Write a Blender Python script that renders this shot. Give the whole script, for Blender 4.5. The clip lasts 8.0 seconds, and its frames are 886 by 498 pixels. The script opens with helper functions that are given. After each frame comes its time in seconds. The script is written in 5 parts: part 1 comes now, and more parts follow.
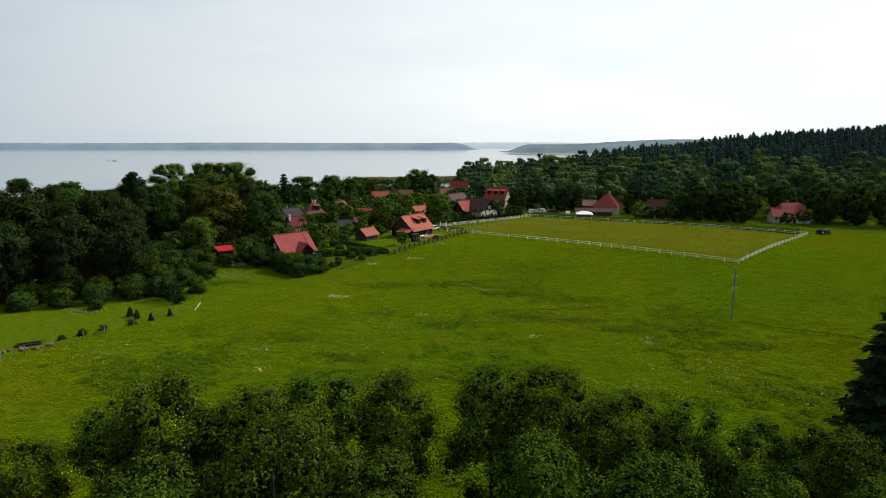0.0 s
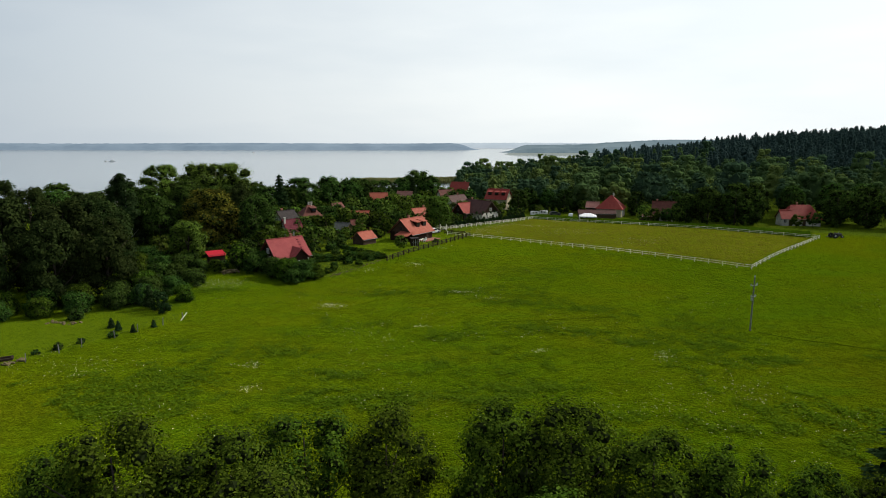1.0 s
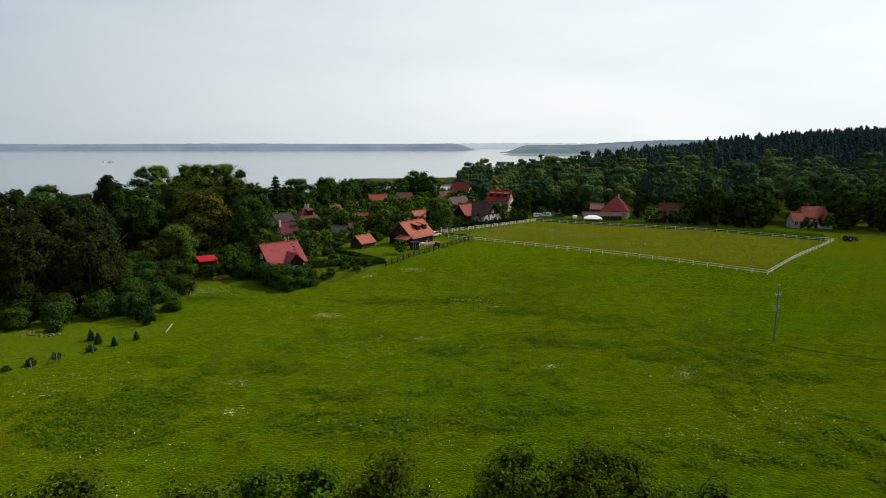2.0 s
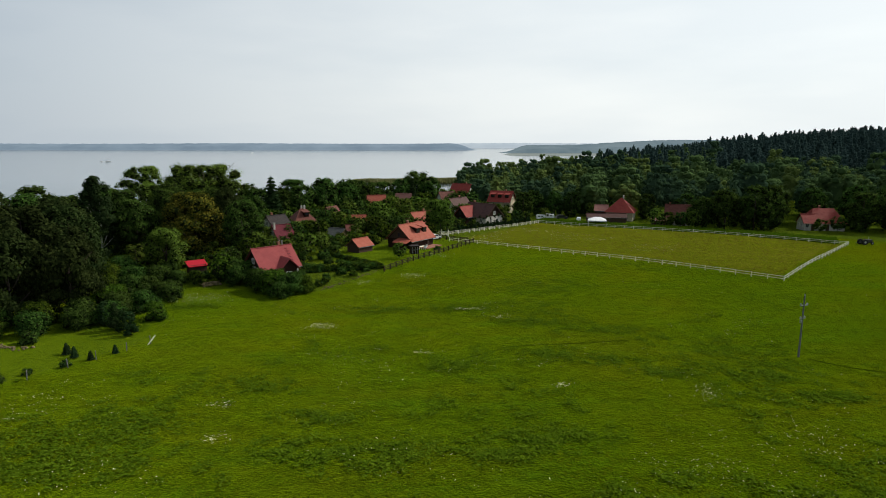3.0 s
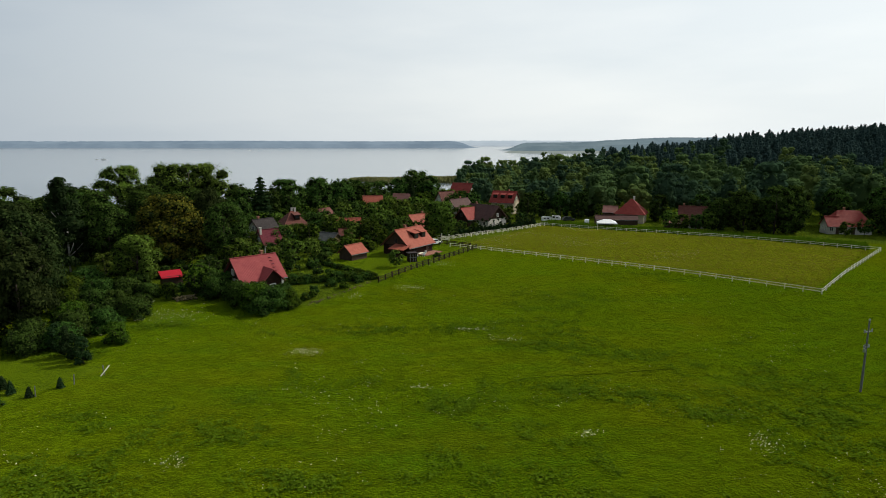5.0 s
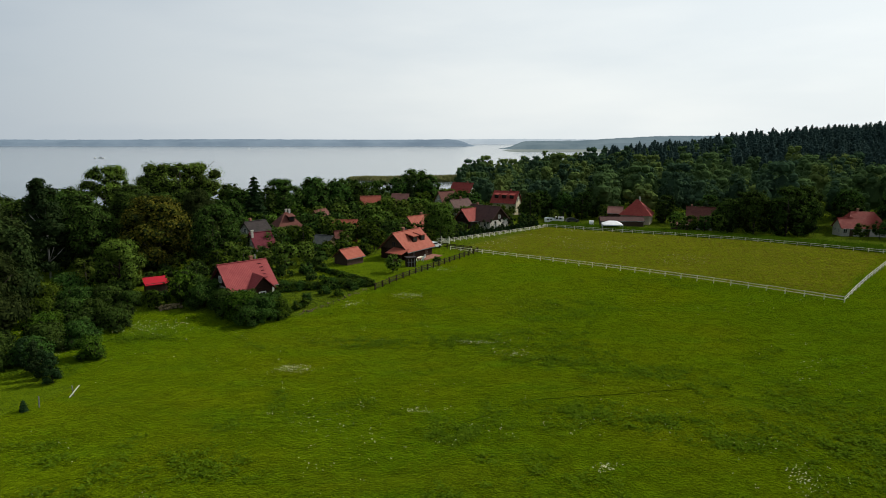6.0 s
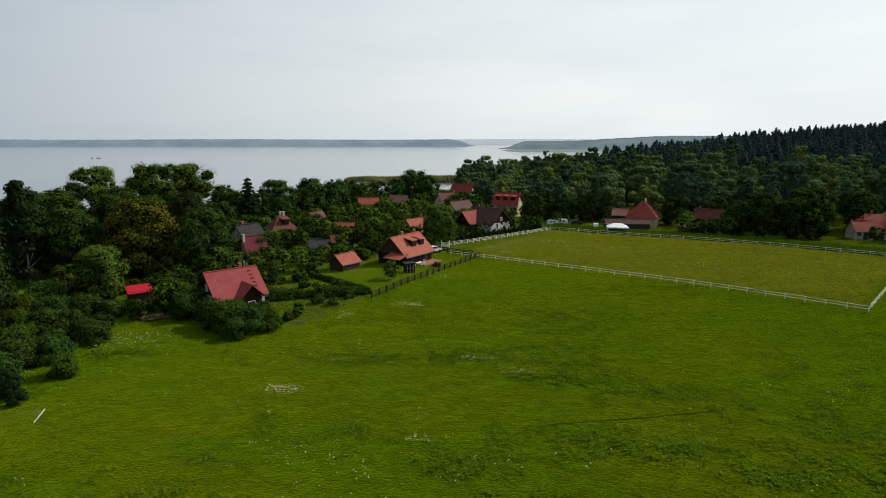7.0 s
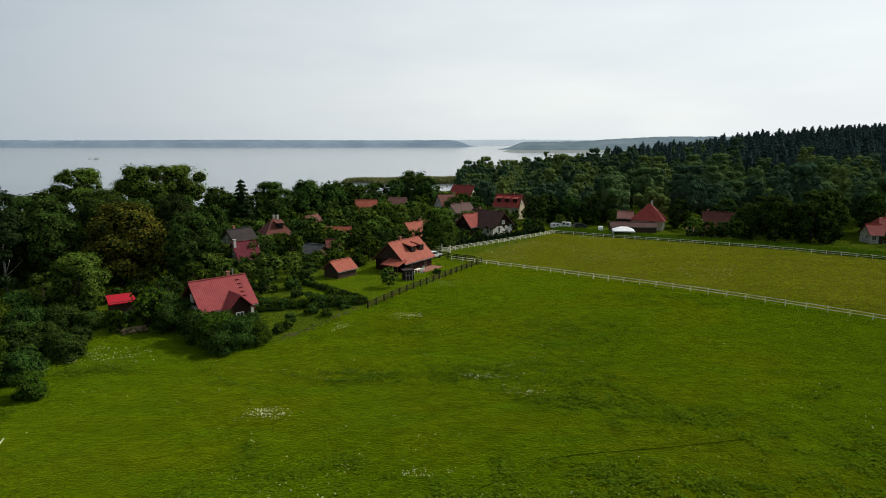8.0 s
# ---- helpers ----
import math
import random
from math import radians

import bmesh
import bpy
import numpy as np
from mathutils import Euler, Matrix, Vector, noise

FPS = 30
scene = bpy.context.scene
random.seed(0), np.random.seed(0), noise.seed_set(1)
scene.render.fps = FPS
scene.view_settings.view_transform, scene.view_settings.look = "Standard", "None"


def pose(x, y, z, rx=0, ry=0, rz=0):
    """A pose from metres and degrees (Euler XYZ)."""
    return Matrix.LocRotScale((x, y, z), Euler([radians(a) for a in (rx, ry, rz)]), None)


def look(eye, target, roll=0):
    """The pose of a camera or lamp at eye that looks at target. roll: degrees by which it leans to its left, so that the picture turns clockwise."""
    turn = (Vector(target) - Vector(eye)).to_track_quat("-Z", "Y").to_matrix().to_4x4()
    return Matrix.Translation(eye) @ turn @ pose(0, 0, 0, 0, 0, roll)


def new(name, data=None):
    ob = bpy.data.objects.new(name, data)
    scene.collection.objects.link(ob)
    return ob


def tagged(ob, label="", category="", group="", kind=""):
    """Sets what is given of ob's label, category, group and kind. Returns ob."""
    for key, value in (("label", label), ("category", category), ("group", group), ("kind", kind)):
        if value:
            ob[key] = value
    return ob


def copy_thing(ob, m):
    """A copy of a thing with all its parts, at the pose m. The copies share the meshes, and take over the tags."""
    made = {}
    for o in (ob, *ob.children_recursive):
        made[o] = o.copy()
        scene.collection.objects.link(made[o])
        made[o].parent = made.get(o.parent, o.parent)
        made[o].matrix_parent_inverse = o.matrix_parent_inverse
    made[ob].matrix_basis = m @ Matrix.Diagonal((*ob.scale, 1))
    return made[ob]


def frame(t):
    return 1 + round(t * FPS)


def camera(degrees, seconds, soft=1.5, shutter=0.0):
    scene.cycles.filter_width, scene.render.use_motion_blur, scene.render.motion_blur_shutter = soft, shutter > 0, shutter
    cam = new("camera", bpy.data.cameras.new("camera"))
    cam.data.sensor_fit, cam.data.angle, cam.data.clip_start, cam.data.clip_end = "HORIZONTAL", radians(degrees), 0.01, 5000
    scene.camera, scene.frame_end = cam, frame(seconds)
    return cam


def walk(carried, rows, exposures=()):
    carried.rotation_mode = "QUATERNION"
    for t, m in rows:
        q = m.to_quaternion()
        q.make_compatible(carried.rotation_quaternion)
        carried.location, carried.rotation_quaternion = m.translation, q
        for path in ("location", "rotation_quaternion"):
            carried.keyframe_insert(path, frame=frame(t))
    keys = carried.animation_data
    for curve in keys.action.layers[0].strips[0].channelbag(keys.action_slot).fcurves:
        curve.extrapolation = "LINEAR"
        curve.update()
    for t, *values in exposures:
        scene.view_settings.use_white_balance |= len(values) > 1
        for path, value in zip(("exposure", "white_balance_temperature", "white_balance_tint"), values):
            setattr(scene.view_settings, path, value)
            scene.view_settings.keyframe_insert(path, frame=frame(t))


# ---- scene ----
cam = camera(72.9, 8.0, soft=0.95)
PATH = [
    (0, (-0.077, -1.773, 27.308), (-0.08, 0.196, 26.959), 0.0),
    (0.5, (-0.196, 1.085, 27.323), (-0.197, 3.054, 26.974), 0.0),
    (1, (-0.362, 3.931, 27.329), (-0.362, 5.901, 26.981), 0.0),
    (1.5, (-0.569, 6.848, 27.299), (-0.568, 8.817, 26.952), -0.0),
    (2.8, (-0.982, 14.42, 27.186), (-0.982, 16.389, 26.84), -0.1),
    (3, (-1.028, 15.56, 27.185), (-1.025, 17.53, 26.838), -0.0),
    (3.5, (-1.091, 18.479, 27.2), (-1.088, 20.448, 26.851), -0.0),
    (4, (-1.172, 21.363, 27.214), (-1.168, 23.331, 26.862), -0.0),
    (4.5, (-1.208, 24.346, 27.229), (-1.205, 26.314, 26.875), -0.0),
    (4.7, (-1.226, 25.567, 27.234), (-1.222, 27.535, 26.88), -0.0),
    (6, (-1.293, 33.502, 27.376), (-1.287, 35.469, 27.016), -0.0),
    (6.5, (-1.367, 36.467, 27.381), (-1.36, 38.434, 27.021), 0.0),
    (7, (-1.427, 39.317, 27.359), (-1.419, 41.284, 26.999), 0.0),
    (7.5, (-1.486, 42.263, 27.342), (-1.477, 44.231, 26.982), 0.0),
    (8, (-1.615, 45.133, 27.343), (-1.605, 47.101, 26.985), 0.0),
]
walk(cam, [(t, look(eye, target, roll)) for t, eye, target, roll in PATH], [(0.0, 0.18), (1.5, 0.08), (3.5, 0.0), (8.0, -0.05)])

# ---- light ----
SUN_AZ, SUN_EL = radians(24), radians(40)
world = bpy.data.worlds.new("sky")
scene.world = world
world.use_nodes = True
wt = world.node_tree
wt.nodes.clear()


def wnode(kind, **sets):
    n = wt.nodes.new(kind)
    for k, v in sets.items():
        n.inputs[k].default_value = v
    return n


sky = wt.nodes.new("ShaderNodeTexSky")
sky.sky_type, sky.sun_disc = "NISHITA", False
sky.sun_elevation, sky.sun_rotation = SUN_EL, math.pi / 2 - SUN_AZ
sky.dust_density, sky.air_density = 4.0, 1.0
wco = wt.nodes.new("ShaderNodeTexCoord")
wmap = wnode("ShaderNodeMapping")
wmap.inputs["Scale"].default_value = (1.0, 1.0, 4.5)
wmap.inputs["Location"].default_value = (0.35, 0.0, 0.2)
wnoise = wnode("ShaderNodeTexNoise", Scale=1.7, Detail=5.0, Roughness=0.5)
wramp = wt.nodes.new("ShaderNodeValToRGB")
wramp.color_ramp.elements[0].position, wramp.color_ramp.elements[0].color = 0.36, (0.785, 0.845, 0.88, 1)
wramp.color_ramp.elements[1].position, wramp.color_ramp.elements[1].color = 0.62, (0.912, 0.95, 0.955, 1)
wb1 = wnode("ShaderNodeBackground", Strength=0.10)
wb2 = wnode("ShaderNodeBackground", Strength=1.0)
wmix = wnode("ShaderNodeMixShader", Fac=0.88)
wout = wt.nodes.new("ShaderNodeOutputWorld")
wt.links.new(wco.outputs["Generated"], wmap.inputs["Vector"])
wt.links.new(wmap.outputs["Vector"], wnoise.inputs["Vector"])
wt.links.new(wnoise.outputs["Fac"], wramp.inputs["Fac"])
wsep = wt.nodes.new("ShaderNodeVectorMath")
wsep.operation = "DOT_PRODUCT"
wsep.inputs[1].default_value = (0.80, 0.60, 0.0)
wgrad = wt.nodes.new("ShaderNodeValToRGB")
for _ in range(2):
    wgrad.color_ramp.elements.new(0.5)
for el, (pos, col) in zip(wgrad.color_ramp.elements, ((0.0, (0.20, 0.22, 0.25, 1)), (0.5, (0.58, 0.63, 0.69, 1)), (0.78, (0.97, 0.985, 0.99, 1)), (1.0, (1.18, 1.185, 1.17, 1)))):
    el.position, el.color = pos, col
wfac = wt.nodes.new("ShaderNodeMath")
wfac.operation = "MULTIPLY_ADD"
wfac.inputs[1].default_value, wfac.inputs[2].default_value = 0.5, 0.5
wmul = wt.nodes.new("ShaderNodeMix")
wmul.data_type, wmul.blend_type = "RGBA", "MULTIPLY"
wmul.inputs[0].default_value = 1.0
wt.links.new(wco.outputs["Generated"], wsep.inputs[0])
wt.links.new(wsep.outputs["Value"], wfac.inputs[0])
wt.links.new(wfac.outputs[0], wgrad.inputs["Fac"])
wt.links.new(wramp.outputs["Color"], wmul.inputs[6])
wt.links.new(wgrad.outputs["Color"], wmul.inputs[7])
wt.links.new(wmul.outputs[2], wb2.inputs["Color"])
wt.links.new(sky.outputs["Color"], wb1.inputs["Color"])
wt.links.new(wb1.outputs["Background"], wmix.inputs[1])
wt.links.new(wb2.outputs["Background"], wmix.inputs[2])
wt.links.new(wmix.outputs["Shader"], wout.inputs["Surface"])

sun_data = bpy.data.lights.new("sun", "SUN")
sun_data.energy, sun_data.angle, sun_data.color = 3.6, radians(3), (1.0, 0.95, 0.84)
sun = new("sun", sun_data)
sun.matrix_world = look((0, 0, 0), (-math.cos(SUN_AZ) * math.cos(SUN_EL), -math.sin(SUN_AZ) * math.cos(SUN_EL), -math.sin(SUN_EL)))

# ---- materials ----


class Nodes:
    """A small helper to wire a node material."""

    def __init__(self, name):
        self.mat = bpy.data.materials.new(name)
        self.mat.use_nodes = True
        self.t = self.mat.node_tree
        self.p = self.t.nodes["Principled BSDF"]
        self.out = self.t.nodes["Material Output"]
        self.co = self.t.nodes.new("ShaderNodeTexCoord").outputs["Object"]

    def add(self, kind, **sets):
        n = self.t.nodes.new(kind)
        for k, v in sets.items():
            n.inputs[k].default_value = v
        return n

    def wire(self, a, b):
        self.t.links.new(a, b)

    def noise(self, scale, detail=4.0, rough=0.55, stretch=(1, 1, 1)):
        m = self.add("ShaderNodeMapping")
        m.inputs["Scale"].default_value = stretch
        n = self.add("ShaderNodeTexNoise", Scale=scale, Detail=detail, Roughness=rough)
        self.wire(self.co, m.inputs["Vector"])
        self.wire(m.outputs["Vector"], n.inputs["Vector"])
        return n.outputs["Fac"]

    def ramp(self, fac, stops):
        r = self.t.nodes.new("ShaderNodeValToRGB")
        e = r.color_ramp.elements
        while len(e) < len(stops):
            e.new(0.5)
        for el, (pos, col) in zip(e, stops):
            el.position, el.color = pos, (*col, 1) if len(col) == 3 else col
        self.wire(fac, r.inputs["Fac"])
        return r.outputs["Color"]

    def mix(self, fac, a, b, mode="MIX"):
        m = self.t.nodes.new("ShaderNodeMix")
        m.data_type, m.blend_type = "RGBA", mode
        for src, slot in ((fac, m.inputs[0]), (a, m.inputs[6]), (b, m.inputs[7])):
            if isinstance(src, (int, float)):
                slot.default_value = src
            elif isinstance(src, tuple):
                slot.default_value = (*src, 1)
            else:
                self.wire(src, slot)
        return m.outputs[2]

    def math(self, op, a, b=0.0):
        m = self.t.nodes.new("ShaderNodeMath")
        m.operation = op
        for src, slot in ((a, m.inputs[0]), (b, m.inputs[1])):
            if isinstance(src, (int, float)):
                slot.default_value = src
            else:
                self.wire(src, slot)
        return m.outputs[0]

    def dot(self, v):
        m = self.t.nodes.new("ShaderNodeVectorMath")
        m.operation = "DOT_PRODUCT"
        self.wire(self.co, m.inputs[0])
        m.inputs[1].default_value = v
        return m.outputs["Value"]

    def bump(self, height, strength, distance):
        b = self.add("ShaderNodeBump", Strength=strength, Distance=distance)
        self.wire(height, b.inputs["Height"])
        self.wire(b.outputs["Normal"], self.p.inputs["Normal"])

    def done(self, color, rough, spec=0.3, metal=0.0):
        if isinstance(color, tuple):
            self.p.inputs["Base Color"].default_value = (*color, 1)
        else:
            self.wire(color, self.p.inputs["Base Color"])
        self.p.inputs["Roughness"].default_value = rough
        self.p.inputs["Specular IOR Level"].default_value = spec
        self.p.inputs["Metallic"].default_value = metal
        return self.mat


def leaf_material(name, dark, light, tip, patch=0.25, through_light=0.2):
    """Foliage: tone drifts over the crown, from leaf to leaf and from tree to tree."""
    n = Nodes(name)
    geo = n.t.nodes.new("ShaderNodeNewGeometry")
    info = n.t.nodes.new("ShaderNodeObjectInfo")
    base = n.ramp(n.noise(patch, 3.0), [(0.35, dark), (0.62, light)])
    base = n.mix(n.math("POWER", geo.outputs["Random Per Island"], 2.2), base, tip)
    hsv = n.add("ShaderNodeHueSaturation", Saturation=1.0, Fac=1.0)
    n.wire(n.math("ADD", n.math("MULTIPLY", info.outputs["Random"], 0.035), 0.482), hsv.inputs["Hue"])
    n.wire(n.math("ADD", n.math("MULTIPLY", info.outputs["Random"], 0.35), 0.85), hsv.inputs["Value"])
    n.wire(base, hsv.inputs["Color"])
    n.done(hsv.outputs["Color"], 0.9, 0.0)
    tr = n.add("ShaderNodeBsdfTranslucent")
    n.wire(hsv.outputs["Color"], tr.inputs["Color"])
    ms = n.add("ShaderNodeMixShader", Fac=through_light)
    n.wire(n.p.outputs[0], ms.inputs[1])
    n.wire(tr.outputs[0], ms.inputs[2])
    n.wire(ms.outputs[0], n.out.inputs["Surface"])
    return n.mat


def plain(name, a, b, rough=0.7, scale=3.0, spec=0.3, bump=0.0, metal=0.0, stretch=(1, 1, 1)):
    n = Nodes(name)
    f = n.noise(scale, 5.0, 0.6, stretch)
    if bump:
        n.bump(f, 0.6, bump)
    return n.done(n.ramp(f, [(0.3, a), (0.7, b)]), rough, spec, metal)


def roof_material(name, a, b, moss=(0.05, 0.05, 0.03), moss_amount=0.25, row=0.33, rough=0.65):
    """Tiles in rows down the slope and in columns along it, with faded and mossy patches."""
    n = Nodes(name)
    col = n.ramp(n.noise(0.9, 5.0, 0.6), [(0.3, a), (0.7, b)])
    fine = n.noise(6.0, 3.0)
    col = n.mix(n.math("MULTIPLY", fine, 0.35), col, a)
    m = n.ramp(n.noise(0.45, 6.0, 0.7), [(0.56, (0, 0, 0)), (0.72, (1, 1, 1))])
    col = n.mix(n.math("MULTIPLY", m, moss_amount), col, moss)
    wx = n.math("SINE", n.math("MULTIPLY", n.dot((1, 0, 0)), 2 * math.pi / 0.28))
    wz = n.math("FRACT", n.math("MULTIPLY", n.dot((0, 0, 1)), 1 / (row * 0.65)))
    n.bump(n.math("ADD", n.math("MULTIPLY", wx, 0.4), wz), 0.5, 0.04)
    return n.done(col, rough, 0.12)


def ground_material():
    """Meadow, paddock, mown lawns and the darker floor under the trees, by place."""
    n = Nodes("meadow_grass")
    big, mid, fine, blade = n.noise(0.022, 5.0, 0.6), n.noise(0.11, 5.0, 0.65), n.noise(0.7, 5.0, 0.7), n.noise(4.0, 3.0, 0.7)
    long_streak = n.noise(0.16, 4.0, 0.6, (0.35, 1.3, 1))
    field = n.ramp(big, [(0.32, (0.052, 0.060, 0.0010)), (0.48, (0.035, 0.062, 0.0010)), (0.66, (0.022, 0.058, 0.0014))])
    dry = n.ramp(n.noise(0.05, 6.0, 0.65, (0.6, 1.2, 1)), [(0.48, (0, 0, 0)), (0.66, (1, 1, 1))])
    field = n.mix(n.math("MULTIPLY", dry, 0.45), field, (0.066, 0.062, 0.0025))
    lush = n.ramp(long_streak, [(0.52, (0, 0, 0)), (0.66, (1, 1, 1))])
    field = n.mix(n.math("MULTIPLY", lush, 0.7), field, (0.026, 0.066, 0.002))
    clump = n.noise(0.3, 6.0, 0.7, (0.6, 1.4, 1))
    field = n.mix(0.8, field, n.ramp(clump, [(0.36, (0.66, 0.70, 0.7)), (0.64, (1.28, 1.24, 1.2))]), "MULTIPLY")
    field = n.mix(0.9, field, n.ramp(fine, [(0.32, (0.54, 0.56, 0.54)), (0.68, (1.34, 1.33, 1.25))]), "MULTIPLY")
    field = n.mix(0.5, field, n.ramp(blade, [(0.25, (0.6, 0.6, 0.6)), (0.75, (1.35, 1.35, 1.35))]), "MULTIPLY")
    paddock = n.ramp(n.noise(0.12, 6.0, 0.7, (1, 1.6, 1)), [(0.32, (0.060, 0.074, 0.0035)), (0.52, (0.084, 0.090, 0.005)), (0.7, (0.108, 0.104, 0.009))])
    paddock = n.mix(0.85, paddock, n.ramp(fine, [(0.3, (0.45, 0.5, 0.5)), (0.7, (1.4, 1.36, 1.3))]), "MULTIPLY")
    paddock = n.mix(0.6, paddock, n.ramp(long_streak, [(0.35, (0.62, 0.70, 0.7)), (0.65, (1.3, 1.26, 1.2))]), "MULTIPLY")
    lawn = n.ramp(n.noise(0.5, 6.0, 0.7, (1.0, 0.4, 1)), [(0.3, (0.026, 0.050, 0.002)), (0.5, (0.036, 0.064, 0.003)), (0.7, (0.050, 0.078, 0.004))])
    rough = n.ramp(n.noise(0.3, 5.0, 0.65), [(0.3, (0.014, 0.026, 0.004)), (0.7, (0.034, 0.055, 0.007))])
    wob = n.math("MULTIPLY", n.math("SUBTRACT", mid, 0.5), 3.0)

    def band(v, lo, hi, soft=0.6):
        a = n.math("DIVIDE", n.math("SUBTRACT", n.math("ADD", v, wob), lo), soft)
        b = n.math("DIVIDE", n.math("SUBTRACT", hi, n.math("ADD", v, wob)), soft)
        c = n.math("MINIMUM", a, b)
        return n.math("MINIMUM", n.math("MAXIMUM", c, 0.0), 1.0)

    def rect(ox, oy, ex, ey, length, width, soft=0.6):
        u = n.math("SUBTRACT", n.dot((ex, ey, 0)), ox * ex + oy * ey)
        v = n.math("SUBTRACT", n.dot((-ey, ex, 0)), -ox * ey + oy * ex)
        return n.math("MULTIPLY", band(u, 0, length, soft), band(v, 0, width, soft))

    # village ground: beyond the hedge line and beyond the far fence
    hedge = n.math("SUBTRACT", n.dot((-0.857, 0.515, 0)), 0.857 * 12.7 + 0.515 * 137.2)
    village = n.math("MULTIPLY", band(hedge, 0.3, 900, 2.0), band(n.dot((0.12, 1, 0)), 119, 3000, 3.0))
    back = n.math("SUBTRACT", n.dot((0.535, 0.845, 0)), 0.535 * 32 + 0.845 * 220)
    village = n.math("MAXIMUM", village, band(back, 8, 4000, 4.0))
    village = n.math("MAXIMUM", village, band(n.dot((0, 1, 0)), -900, 41, 6.0))
    col = n.mix(village, field, rough)
    east = n.math("SUBTRACT", n.dot((-0.735, 0.678, 0)), -0.735 * 66.2 + 0.678 * 131.6)
    col = n.mix(n.math("MULTIPLY", rect(0.9, 174.3, 0.834, -0.552, 110, 56, 1.0), band(east, 0.0, 400, 1.0)), col, paddock)
    col = n.mix(rect(-13.0, 139.0, 0.515, 0.857, 46, 18), col, lawn)
    col = n.mix(rect(-57.5, 70.5, 0.54, 0.84, 31, 22, 1.5), col, lawn)
    h = n.math("ADD", n.math("MULTIPLY", fine, 0.6), n.math("MULTIPLY", blade, 0.4))
    n.bump(h, 1.0, 0.95)
    n.p.inputs["Sheen Weight"].default_value = 0.48
    n.p.inputs["Sheen Roughness"].default_value = 0.40
    n.p.inputs["Sheen Tint"].default_value = (0.39, 0.53, 0.012, 1)
    return n.done(col, 1.0, 0.0)


def water_material():
    n = Nodes("lake_water")
    n.bump(n.noise(0.25, 4.0, 0.6, (0.4, 1.4, 1)), 0.2, 0.2)
    drift = n.noise(0.004, 3.0, 0.5, (0.25, 1.5, 1))
    n.done(n.ramp(drift, [(0.35, (0.12, 0.15, 0.17)), (0.65, (0.16, 0.19, 0.21))]), 0.13, 0.5)
    n.p.inputs["IOR"].default_value = 1.33
    return n.mat


def painted_haze_material(name, a, b, scale):
    """Land so far off that only its pale blue tone is left: painted, glowing haze."""
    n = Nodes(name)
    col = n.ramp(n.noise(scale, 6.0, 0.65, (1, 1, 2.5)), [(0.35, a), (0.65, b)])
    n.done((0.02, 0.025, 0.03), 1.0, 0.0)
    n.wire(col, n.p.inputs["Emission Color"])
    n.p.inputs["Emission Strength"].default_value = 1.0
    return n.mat


